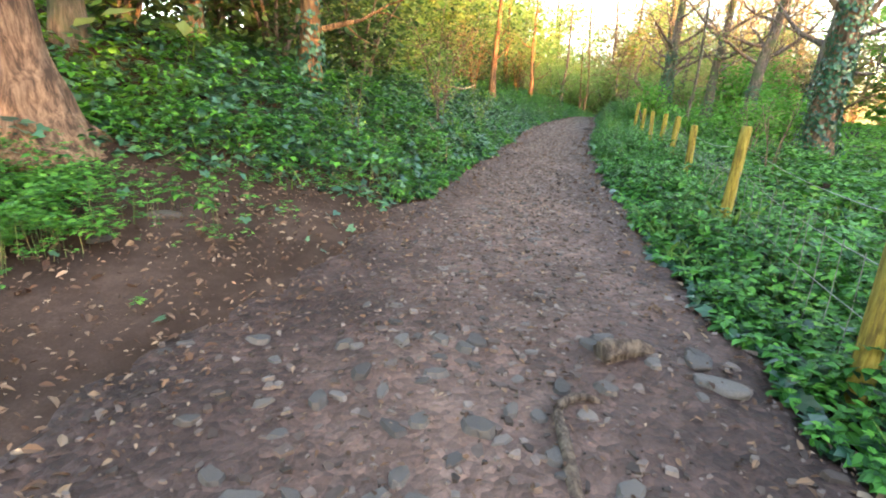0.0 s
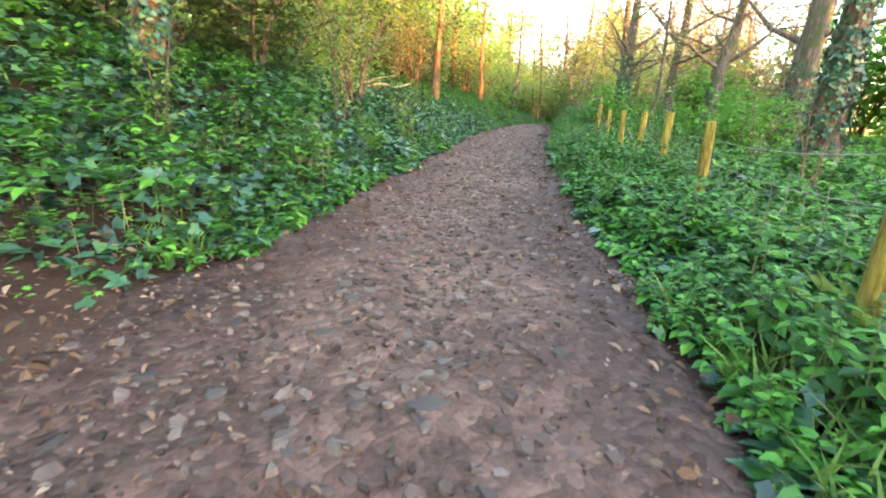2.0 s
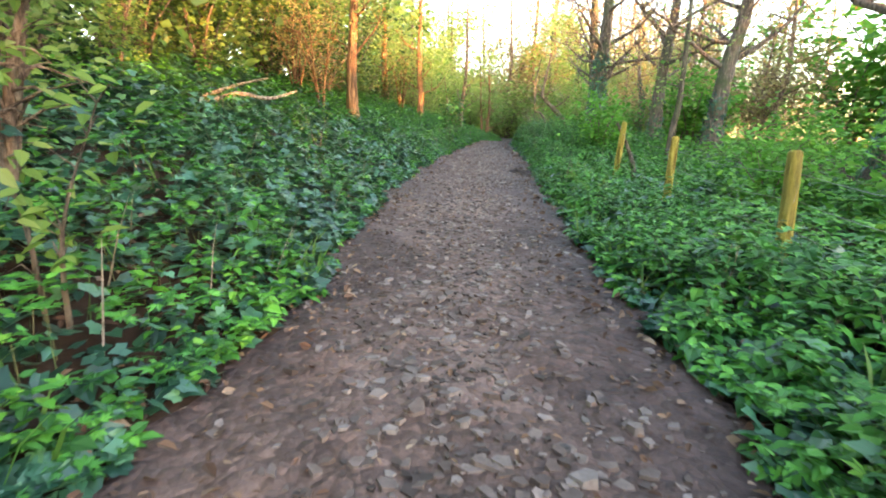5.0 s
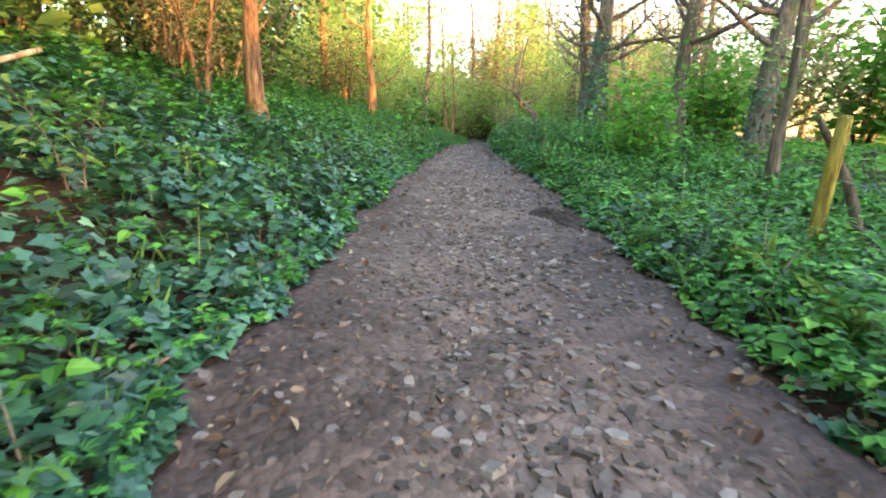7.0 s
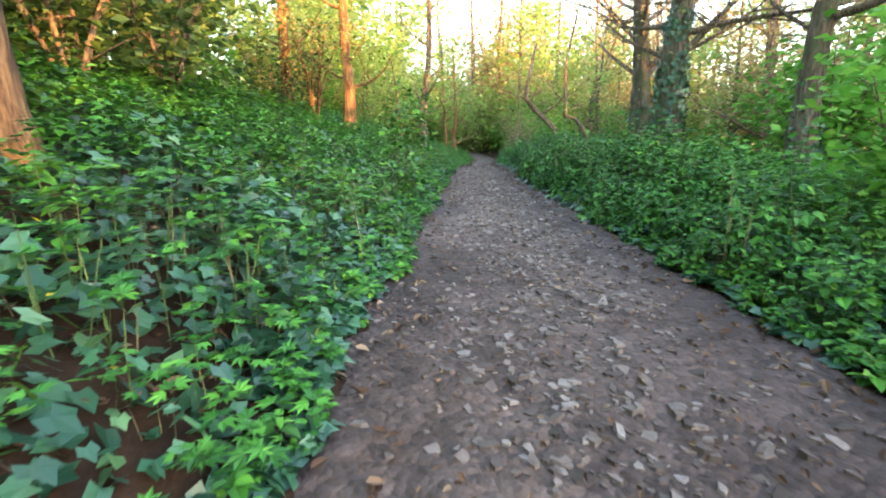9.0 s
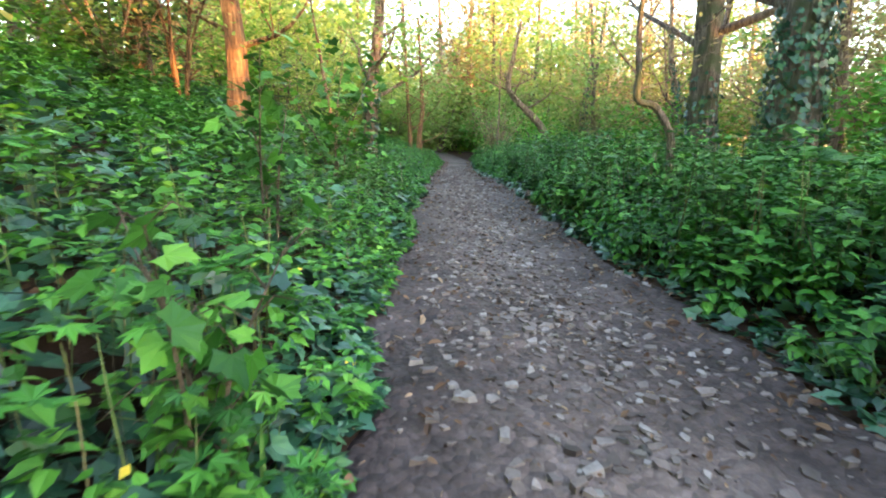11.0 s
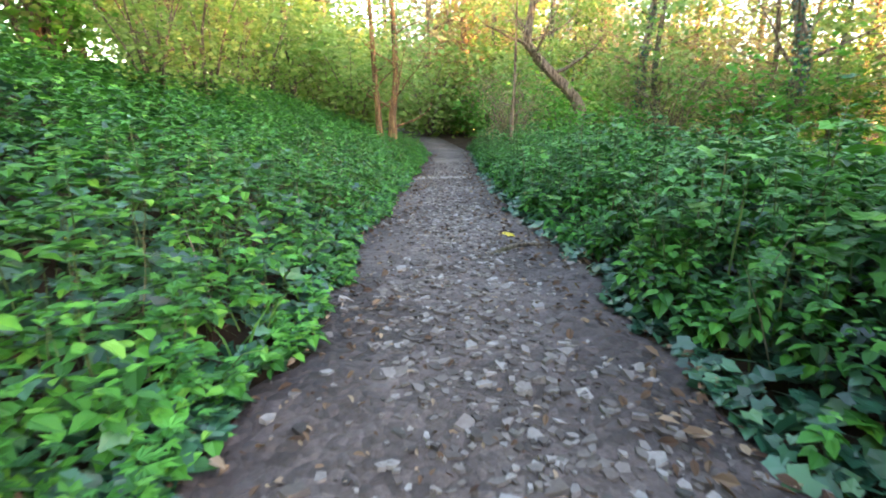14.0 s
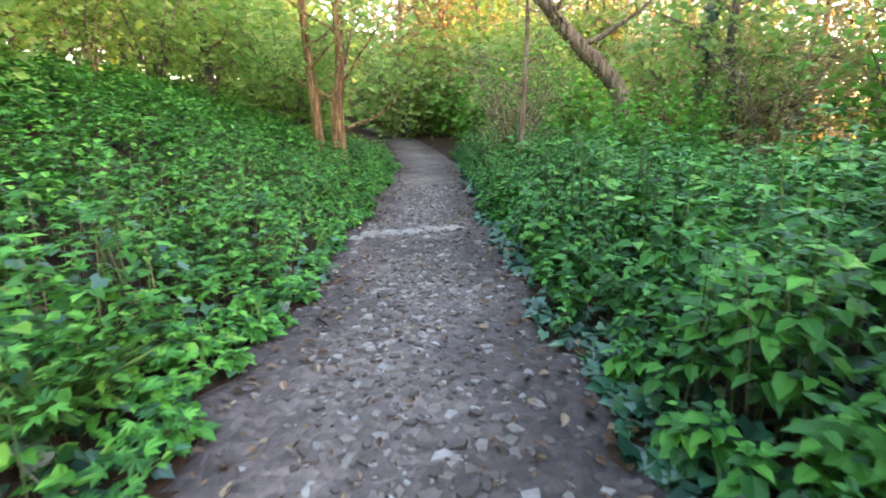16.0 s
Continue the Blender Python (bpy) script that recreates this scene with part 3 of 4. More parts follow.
tree((12.02, 45.5), [(0.0, 0, 1.0), (0.12, 0, 2.4), (-0.05, 0.1, 6)], 0.12, "slim twin tree with orange brown bark", 18, M_BARK_SUNGLOW, 8, 0.25, 2.0, 1900, 0.1)
tree((11.7, 45.8), [(-0.05, 0, 1.0), (-0.15, 0, 2.4), (-0.3, 0.1, 6)], 0.10, "slim twin tree with orange brown bark", 19, M_BARK_SUNGLOW, 7, 0.3, 1.8, 1500, 0.1)
tree((13.2, 31.1), [(-0.05, 0, 1.2), (-0.12, 0, 2.6), (-0.35, 0, 5), (-0.5, 0.3, 10)], 0.27, "tall oak with bare spring branches and ivy at its foot", 21, None, 14, 0.42, 4.4, 1500, 0.11, M_BUD, 0.6, ivy=500, ivy_top=1.9, twigs=7)
tree((11.95, 28.5), [(0.0, 0, 1.2), (0.0, 0, 2.6), (0.15, 0, 5), (0.3, 0.3, 10)], 0.32, "tall ivy clad tree with bare spring branches", 22, None, 13, 0.42, 4.4, 1500, 0.11, M_BUD, 0.6, ivy=1500, ivy_top=4.2, twigs=7)
tree((13.3, 26.3), [(0.0, 0, 1.2), (0.05, 0, 2.6), (0.3, 0, 5), (0.6, 0.3, 10)], 0.26, "tall tree with bare spreading spring branches", 23, None, 13, 0.45, 4.2, 1500, 0.11, M_BUD, 0.6, ivy=300, ivy_top=1.6, twigs=7)
tree((14.1, 24.2), [(0.1, 0, 1.2), (0.25, 0, 2.6), (0.7, 0, 5), (1.2, 0.3, 10)], 0.30, "leaning tall tree with bare spring branches", 24, None, 13, 0.45, 4.2, 1500, 0.11, M_BUD, 0.6, ivy=500, ivy_top=2.0, twigs=7)
tree((11.6, 16.2), [(0.0, 0, 1.2), (0.08, 0, 2.6), (0.3, 0, 5), (0.6, 0.3, 10)], 0.36, "thick dark tree in the meadow with ivy", 25, None, 8, 0.4, 3.8, 700, 0.1, ivy=900, ivy_top=2.6)
tree((8.1, 11.0), [(0.0, 0, 1.2), (0.08, 0, 2.6), (0.2, 0, 5), (0.6, 0.3, 9)], 0.26, "tree trunk thickly wrapped in ivy with orange lit bark", 26, M_BARK_RED, 7, 0.45, 3.2, 700, 0.1, ivy=1700, ivy_top=4.0)
tree((9.0, 19.2), [(0.02, 0, 0.8), (0.12, 0, 1.8), (0.2, 0.2, 5)], 0.075, "thin young tree in the meadow", 27, None, 6, 0.6, 1.0, 500, 0.1)
tree((17.4, 43.4), [(-0.05, 0, 0.8), (-0.25, 0.1, 1.55), (-0.95, 0.4, 2.3), (-1.5, 0.6, 2.9), (-1.65, 0.7, 3.5), (-1.2, 0.6, 6)], 0.2, "pale crooked tree leaning in a long bend", 28, M_BARK_PALE, 9, 0.5, 2.4, 700, 0.1, M_BUD, flare=0.2)
tree((9.62, 28.2), [(0, 0, 0.5), (-0.06, 0, 0.75), (-0.25, 0.05, 1.02), (-0.46, 0.1, 1.1), (-0.48, 0.1, 1.4), (-0.52, 0.1, 2.1), (-0.3, 0.1, 3.2)], 0.055, "thin dark tree with a hooked stem", 29, None, 6, 0.6, 1.0, 120, 0.08, M_BUD, flare=0.2)
tree((14.9, 43.3), [(0.0, 0, 1.0), (0.03, 0, 2.2), (0.05, 0.1, 5)], 0.06, "thin straight sapling by the far bend", 30, M_BARK_PALE, 6, 0.35, 1.2, 500, 0.09)
tree((6.2, 31.0), [(-0.05, 0, 0.5), (-0.1, 0, 1.0), (-0.3, 0, 2.4)], 0.035, "young sycamore leaning beside a larger stem", 31, M_BARK_RED, 5, 0.4, 0.9, 220, 0.11, M_HERB, spread=0.25, name="sapling", group="saplings")

tree((19.2, 43.3), [(0.15, 0, 1.2), (0.1, 0, 2.6), (0.5, 0.2, 4.4), (0.3, 0.3, 7)], 0.16, "ivy clad leaning tree with bare spring twigs", 32, M_BARK_PALE, 9, 0.4, 2.4, 700, 0.1, M_BUD, ivy=800, ivy_top=5.0)
tree((21.1, 39.7), [(-0.1, 0, 1.2), (0.05, 0, 2.6), (-0.3, 0.2, 4.4), (-0.6, 0.3, 7.5)], 0.18, "ivy clad tree with spreading bare twigs", 33, M_BARK_PALE, 9, 0.35, 2.6, 700, 0.1, M_BUD, ivy=1000, ivy_top=5.5)

# ---- shrubs near the path ----
shrub((-0.25, 12.1), 2.3, 1.5, "spring green hazel shrub with several pale stems", 41, 7, 1300, 0.075, M_SPRING, bark=M_BARK_PALE, bare=0.35)
shrub((-1.35, 7.1), 1.5, 0.5, "thin leafy sapling on the verge", 42, 2, 120, 0.07, M_SPRING, name="sapling", group="saplings")
shrub((0.6, 10.9), 1.1, 0.5, "thin leafy sapling on the verge", 43, 2, 90, 0.08, M_SPRING, name="sapling", group="saplings")
shrub((-0.2, 9.6), 1.5, 0.6, "thin leafy sapling on the verge", 44, 3, 150, 0.09, M_SPRING, name="sapling", group="saplings")
shrub((1.2, 17.2), 0.9, 0.5, "thin leafy sapling in the ivy", 45, 2, 50, 0.08, M_SPRING, name="sapling", group="saplings")
shrub((5.2, 26.9), 1.1, 0.5, "young sycamore with broad bright leaves", 46, 3, 90, 0.08, M_HERB, shape=MAPLE, name="sapling", group="saplings")
shrub((6.0, 29.6), 1.5, 0.9, "young sycamore with broad bright leaves", 47, 4, 190, 0.10, M_HERB, shape=MAPLE, name="sapling", group="saplings")
shrub((6.55, 31.2), 1.25, 0.7, "young sycamore with broad bright leaves", 48, 3, 130, 0.10, M_HERB, shape=MAPLE, name="sapling", group="saplings")
shrub((5.0, 25.0), 0.8, 0.5, "young sycamore with broad bright leaves", 49, 3, 50, 0.085, M_HERB, shape=MAPLE, name="sapling", group="saplings")

shrub((4.9, 7.5), 1.3, 0.7, "pale thin stemmed sapling beyond the fence", 50, 4, 60, 0.05, M_SPRING, name="sapling", group="saplings", bark=M_BARK_PALE)
shrub((5.6, 9.3), 1.2, 0.7, "pale thin stemmed sapling beyond the fence", 51, 4, 90, 0.06, M_SPRING, name="sapling", group="saplings", bark=M_BARK_PALE)

# bud tan leaves stand in for low sunlight on green foliage
shrub((1.0, 22.9), 2.9, 1.6, "young shrub with the low sun's gold painted into its leaves", 52, 6, 700, 0.085, M_BUD, bark=M_BARK_SUNGLOW, bare=0.3)
shrub((0.2, 24.6), 2.8, 1.6, "young shrub with the low sun's gold painted into its leaves", 53, 6, 700, 0.085, M_BUD, bark=M_BARK_SUNGLOW, bare=0.3)
shrub((4.1, 32.3), 2.9, 1.5, "young shrub with the low sun's gold painted into its leaves", 54, 6, 700, 0.085, M_BUD, bark=M_BARK_SUNGLOW, bare=0.3)

# ---- ground cover ----
def cover(name, label, side, shape, mat, n, ylo, yhi, dlo, dhi, size, height, seed, gain=None, tilt=0.5, droop=0.2, grow=0.06, power=1.6, category="plants", sprig=0, spacing=0.26, edge=0.45):
    """Low plants beside the path: leaves from the soil up to a wandering height, densest near the edge."""
    rng = np.random.default_rng(seed)
    if sprig:
        n = n // sprig
    m = n * 3
    y = rng.uniform(ylo, yhi, m)
    d = dlo + (dhi - dlo) * rng.random(m) ** power
    x = left_edge(y) - d if side < 0 else right_edge(y) + d
    keep = np.ones(m, bool)
    if gain is not None:
        keep = rng.random(m) < np.clip(gain(x, y, d), 0, 1)
    x, y, d = x[keep][:n], y[keep][:n], d[keep][:n]
    k = len(x)
    lump = 0.62 + 0.5 * wob(x, y, 2.6, seed) + 0.4 * wob(x, y, 7.0, seed * 1.7)
    rise = np.clip(d / edge, 0.22, 1)
    h = np.clip(height * lump * rise, 0.03, None)
    z = ground_z(x, y) + 0.02 + h * rng.random(k) ** 0.75
    ax, no = loose_axes(rng, k, tilt, droop)
    if side < 0:
        no[:, 0] += 0.35
    if shape is BLADE or shape is STALK:
        z = ground_z(x, y)
        ax[:, 2] = rng.uniform(0.8, 2.4, k)
        no = np.stack([-ax[:, 0], -ax[:, 1], 0.3 + 0 * x], 1) + rng.normal(0, 0.2, (k, 3))
    s = size * rng.uniform(0.55, 1.35, k) * (1 + grow * d)
    if sprig:
        # leaves stand in whorls round upright stems
        j = np.tile(np.arange(sprig), k)
        level = j // 4
        x, y, d, h = (np.repeat(q, sprig) for q in (x, y, d, h * rng.uniform(0.6, 1.15, k)))
        turn = np.repeat(rng.uniform(0, 6.28, k), sprig) + (j % 4) * 1.571 + level * 0.785 + rng.normal(0, 0.25, len(j))
        s = np.repeat(size * rng.uniform(0.7, 1.25, k) * (1 + grow * (d[::sprig])), sprig) * np.clip(0.72 + 0.3 * level, 0, 1.25) * rng.uniform(0.8, 1.2, len(j))
        tip = np.stack([np.cos(turn), np.sin(turn)], 1)
        z = ground_z(x, y) + 0.02 + np.maximum(h * (1 - spacing * level), 0.01) + rng.normal(0, 0.012, len(j))
        x, y = x + tip[:, 0] * s * 0.2, y + tip[:, 1] * s * 0.2
        ax = np.stack([tip[:, 0], tip[:, 1], 0.12 - 0.22 * level + rng.normal(0, 0.22, len(j))], 1)
        no = np.stack([tip[:, 0] * 0.25, tip[:, 1] * 0.25, np.ones(len(j))], 1) + rng.normal(0, 0.22, (len(j), 3))
        q = (d[::sprig] < 1.6) & (h[::sprig] > 0.14)
        xs, ys, hs = x[::sprig][q], y[::sprig][q], h[::sprig][q]
        m = len(xs)
        lean = np.stack([rng.normal(0, 0.08, m), rng.normal(0, 0.08, m), np.ones(m)], 1)
        stalks = leaf_cloud(name + "_stalks", STALK, np.stack([xs, ys, ground_z(xs, ys)], 1), lean, np.stack([rng.normal(0, 1, m), -np.ones(m), 0 * xs], 1), hs * 1.1, M_STEM)
        tagged(new(name + "_stalks", stalks), "thin green upright stalks of the low plants", category, kind="stuff")
    ob = new(name, leaf_cloud(name, shape, np.stack([x, y, z], 1), ax, no, s, mat))
    return tagged(ob, label, category, kind="stuff")


def start_patches(x, y):
    """Where low herbs grow on the bare trodden soil round the first tree."""
    g = 0.0
    for px, py, r, a in ((-2.9, 3.1, 0.42, 2.0), (-3.5, 3.9, 0.5, 1.6), (-1.75, 3.5, 0.28, 0.45), (-2.4, 3.9, 0.3, 0.4), (-1.4, 4.3, 0.2, 0.4), (-2.5, 5.0, 0.5, 0.5), (-1.64, 2.46, 0.09, 0.7), (-1.9, 2.02, 0.09, 0.6)):
        g = g + a * np.exp(-((x - px) ** 2 + (y - py) ** 2) / r ** 2)
    return g


def ivy_zone(x, y, d):
    return np.interp(y, [3, 6, 10, 13, 20, 24, 30, 36, 42], [0.2, 0.6, 0.7, 1, 1, 0.7, 0.6, 0.25, 0.1]) * (0.65 + 0.6 * wob(x, y, 1.4, 5)) * np.where((y < 5.5) & (d < 3.2), 0.03, 1)


def herb_zone(x, y, d):
    return np.interp(y, [-2, 3, 6, 10, 13, 19, 24, 48], [0.5, 0.6, 0.9, 0.9, 0.35, 0.45, 1, 1]) * (0.75 + 0.5 * wob(x, y, 1.1, 9)) * np.where((y < 5.2) & (d < 3.4), start_patches(x, y), 1)


cover("ivy_carpet", "dark glossy ivy carpeting the bank", -1, IVY, M_IVY, 38000, 2, 40, 0.02, 7, 0.066, 0.36, 101, ivy_zone, grow=0.16, power=2.0)
cover("bank_herbs", "fresh green woodland herbs on the bank", -1, NETTLE, M_HERB, 50000, -2, 48, 0.0, 6, 0.060, 0.43, 102, herb_zone, grow=0.18, power=2.0, sprig=8)
# ground elder and seedlings take the darkened leaf, painting shade beside the path
cover("ground_elder", "broad leaved ground elder beside the path", -1, CUTLEAF, M_NETTLE_SHADED, 22000, 20, 47, 0.05, 5, 0.082, 0.48, 103, lambda x, y, d: 0.7 + 0.6 * wob(x, y, 1.6, 2), sprig=4)
cover("bank_seedlings", "cut leaved green plants beside the path", -1, CUTLEAF, M_NETTLE_SHADED, 9000, 5.5, 21, 0.05, 4, 0.07, 0.36, 108, herb_zone, grow=0.15, sprig=4)
cover("start_herbs", "small green herbs on the trodden soil", -1, CUTLEAF, M_HERB, 9000, 1.6, 7.0, 0.0, 5, 0.05, 0.13, 109, lambda x, y, d: start_patches(x, y) + np.clip((y - 4.7) / 0.8, 0, 0.7) * (0.6 + 0.5 * wob(x, y, 2.0, 4)), power=1.0, sprig=4)
cover("herb_clump", "lush clump of green herbs beside the first tree", -1, CUTLEAF, M_HERB, 5000, 2.2, 4.6, 1.2, 4.0, 0.06, 0.34, 110, lambda x, y, d: np.exp(-((x + 2.95) / 0.45) ** 2 - ((y - 3.1) / 0.55) ** 2) * 2 + np.exp(-((x + 3.6) / 0.5) ** 2 - ((y - 3.9) / 0.5) ** 2), power=1.0, sprig=4)
cover("bank_nettles", "fresh light green nettles covering the bank", -1, NETTLE, M_HERB, 42000, 23, 50, 0.2, 6, 0.066, 0.48, 107, lambda x, y, d: np.interp(y, [23, 30], [0.5, 1]), grow=0.12, power=1.25, sprig=8, spacing=0.3)
cover("bank_grass", "tufts of long green grass on the bank", -1, BLADE, M_GRASS, 9000, 5, 48, 0.1, 9, 0.2, 0.3, 104, lambda x, y, d: 0.1 + 1.1 * wob(x, y, 1.9, 7))
cover("upper_bank_plants", "green plants covering the upper bank", -1, CHIPPY, M_MEADOW, 30000, 4, 75, 4, 26, 0.14, 0.4, 105, grow=0.03, power=1.2)
cover("verge_herbs", "lush green herbs along the fence", 1, NETTLE, M_HERB, 34000, -2, 24, 0.0, 4.2, 0.060, 0.38, 111, lambda x, y, d: np.where(d < 0.9, np.interp(y, [11, 15], [0.0, 1]), 1), grow=0.2, power=1.3, sprig=8, spacing=0.28, edge=0.3)
# darkened leaf paints the shade near the path; lighter herbs stand behind
cover("verge_nettles", "nettles and brambles at the path edge, shade painted into their green", 1, NETTLE, M_NETTLE_SHADED, 44000, -2, 24, 0.0, 1.7, 0.056, 0.42, 119, lambda x, y, d: np.clip(2.2 - d * 1.3, 0, 1) * np.interp(y, [11, 15], [1, 0.3]), grow=0.2, power=1.1, sprig=12, spacing=0.27, edge=0.3)
cover("verge_seedlings", "cut leaved green plants along the fence", 1, CUTLEAF, M_HERB, 9000, -1, 24, 0.05, 3.5, 0.075, 0.38, 118, lambda x, y, d: 0.5 + 0.6 * wob(x, y, 1.7, 8), grow=0.15, sprig=4)
cover("creeping_ivy", "low dark ivy creeping over the soil", -1, IVY_SMALL, M_IVY, 16000, 5, 34, 0.05, 6, 0.08, 0.09, 106, grow=0.14, power=1.7)
cover("creeping_ivy", "low dark ivy creeping over the soil", 1, IVY_SMALL, M_IVY, 14000, -2, 48, 0.1, 6, 0.085, 0.10, 117, grow=0.14, power=1.7)
cover("verge_ivy", "dark ivy trailing at the path edge", 1, IVY, M_IVY, 17000, -2, 48, 0.0, 2.0, 0.075, 0.25, 112, lambda x, y, d: 0.5 + 0.6 * wob(x, y, 1.2, 4))
cover("verge_grass", "long bright grass and bluebell leaves on the verge", 1, BLADE, M_GRASS, 15000, -1, 30, 0.1, 6, 0.2, 0.3, 113, lambda x, y, d: 0.2 + 0.9 * wob(x, y, 1.5, 6))
cover("meadow_plants", "bright low green plants of the woodland clearing", 1, CHIPPY, M_MEADOW, 50000, 0, 75, 2.6, 26, 0.13, 0.28, 114, grow=0.03, power=1.2)
# darkened leaf again, painting the shaded near face of the bed
cover("nettle_bed", "tall dense nettles and cow parsley beside the path", 1, NETTLE, M_NETTLE_SHADED, 84000, 21, 50, 0.1, 2.3, 0.055, 0.74, 115, lambda x, y, d: np.interp(y, [21, 25], [0.25, 1]) * np.where(d < 0.3, 0.6, 1), tilt=0.45, grow=0.2, power=1.15, sprig=16, spacing=0.21, edge=0.3)
cover("cow_parsley", "bright green cow parsley behind the nettles", 1, CUTLEAF, M_HERB, 20000, 21, 50, 0.9, 4.6, 0.07, 0.78, 120, grow=0.12, power=1.2, sprig=12, spacing=0.2)
cover("broad_leaves", "broad leaved docks and elder shoots", 1, MAPLE, M_HERB, 6000, 24, 48, 0.2, 4, 0.10, 0.70, 116, lambda x, y, d: 0.3 + 0.9 * wob(x, y, 1.8, 1), sprig=4)
cover("leaf_litter", "brown fallen leaves along the path edge", -1, OVAL, M_LITTER, 5000, -1, 48, -0.35, 1.5, 0.06, 0.01, 121, power=1.0)
cover("leaf_litter", "brown fallen leaves along the path edge", 1, OVAL, M_LITTER, 4000, -1, 48, -0.35, 0.8, 0.06, 0.01, 122, power=1.0)
cover("leaf_litter", "brown fallen leaves and twigs on bare soil", -1, OVAL, M_LITTER, 9000, -2, 6.5, -0.5, 4, 0.03, 0.01, 124, power=1.0)
cover("dry_stalks", "thin pale dry stalks standing in the herbs", -1, STALK, M_DEADWOOD, 260, 6, 46, 0.2, 5, 0.5, 0.3, 125, grow=0)
cover("dry_stalks", "thin pale dry stalks standing in the herbs", 1, STALK, M_DEADWOOD, 320, 3, 46, 0.3, 6, 0.6, 0.3, 126, grow=0)
cover("small_flowers", "small yellow flowers among the herbs", -1, CHIPPY, M_YELLOW, 260, 20, 46, 0.05, 2.5, 0.03, 0.4, 123)

# ---- woodland behind ----
rw = random.Random(5)


def clear_of_path(x, y, gap_left, gap_right):
    return x < float(left_edge(y)) - gap_left or x > float(right_edge(y)) + gap_right


models = [
    tree((-14, 60), [(0.1, 0, 2), (0.2, 0.1, 4), (0.1, 0, 9)], 0.14, "young woodland tree in fresh spring leaf", 61, None, 10, 0.12, 2.6, 2300, 0.31, M_SPRING, 0.75, twigs=3, sides=8),
    tree((-18, 64), [(-0.1, 0, 2), (-0.3, 0.1, 4), (0.1, 0, 10)], 0.18, "woodland tree in fresh spring leaf", 62, None, 11, 0.15, 3.0, 2400, 0.31, M_SPRING, 0.8, twigs=3, sides=8),
    tree((34, 62), [(0.1, 0, 2), (0.4, 0.1, 4), (0.1, 0, 10)], 0.17, "budding tree with bare pale twigs", 63, M_BARK_PALE, 13, 0.12, 3.0, 2000, 0.21, M_BUD, 0.75, twigs=6, sides=8),
    tree((38, 66), [(0.1, 0, 2), (-0.3, 0.1, 4), (0.3, 0, 9)], 0.15, "budding tree with bare pale twigs", 64, M_BARK_PALE, 13, 0.12, 2.8, 2000, 0.21, M_BUD, 0.75, twigs=6, sides=8),
]
bushes = [
    shrub((-9, 20), 2.6, 2.4, "dense dark thicket shrub", 71, 7, 1700, 0.15, M_THICKET, bare=0.03, shape=CHIPPY, twigs=1, steps=2),
    shrub((-8, 26), 2.8, 2.6, "fresh green thicket shrub", 72, 7, 1700, 0.14, M_SPRING, bare=0.03, shape=CHIPPY, twigs=1, steps=2),
    shrub((24, 40), 2.4, 2.6, "light green woodland shrub", 73, 7, 1100, 0.24, M_MEADOW, bare=0.03, shape=CHIPPY, twigs=1, steps=2),
    shrub((28, 46), 2.8, 2.8, "budding brown shrub with many pale bare stems", 74, 12, 1500, 0.10, M_BUD, bare=0.1, shape=CHIPPY, twigs=2, steps=2, bark=M_BARK_PALE),
    shrub((20, 70), 2.8, 2.6, "pale green leafy shrub at the far bend", 75, 7, 1100, 0.26, M_SPRING, bare=0.03, shape=CHIPPY, twigs=1, steps=2),
    shrub((26, 20), 2.7, 2.5, "large dark thicket shrub added out of view to block low sun", 76, 7, 1000, 0.28, M_THICKET, bare=0.03, shape=CHIPPY, twigs=1, steps=2),
]


def copies(source, spots, lo, hi):
    for x, y in spots:
        s = rw.uniform(lo, hi)
        ob = copy_thing(source, Matrix.Translation((x, y, float(ground_z(x, y)) - 0.05)) @ Matrix.Rotation(rw.uniform(0, 6.28), 4, 'Z'))
        ob.scale = (s, s, s * rw.uniform(0.9, 1.15))


def spots(n, xlo, xhi, ylo, yhi, gap_left, gap_right):
    out = []
    while len(out) < n:
        x, y = rw.uniform(xlo, xhi), rw.uniform(ylo, yhi)
        if clear_of_path(x, y, gap_left, gap_right):
            out.append((x, y))
    return out


def beside(n, side, ylo, yhi, dlo, dhi):
    """Spots at a distance of dlo to dhi from the path's edge."""
    out = []
    for i in range(n):
        y = ylo + (yhi - ylo) * (i + rw.random()) / n
        d = rw.uniform(dlo, dhi)
        out.append((float(left_edge(y)) - d, y) if side < 0 else (float(right_edge(y)) + d, y))
    return out


for k in (0, 1):
    copies(models[k], beside(9, -1, 12, 62, 5.5, 14), 0.6, 1.1)
    copies(models[k], spots(11, 2, 36, 50, 80, 3.0, 3.0), 0.6, 1.1)
    copies(models[k], beside(6, 1, 32, 66, 6, 18), 0.5, 0.9)
for k in (2, 3):
    copies(models[k], beside(13, 1, 32, 75, 8, 34), 0.6, 1.2)
# thicket on the bank
copies(bushes[0], [(-6, 9.6), (-3.8, 11.2), (-7.6, 8.2), (-2.2, 12.8), (-5.4, 12.4), (-8.2, 11.4)], 1.0, 1.5)
copies(bushes[0], beside(12, -1, 13, 33, 4.8, 8.5), 0.9, 1.5)
copies(bushes[2], beside(7, -1, 33, 50, 6.5, 11), 0.5, 0.9)
copies(models[1], beside(9, -1, 5, 33, 6.5, 11), 1.2, 1.5)
copies(bushes[1], beside(13, -1, 12, 48, 4, 8), 0.6, 1.1)
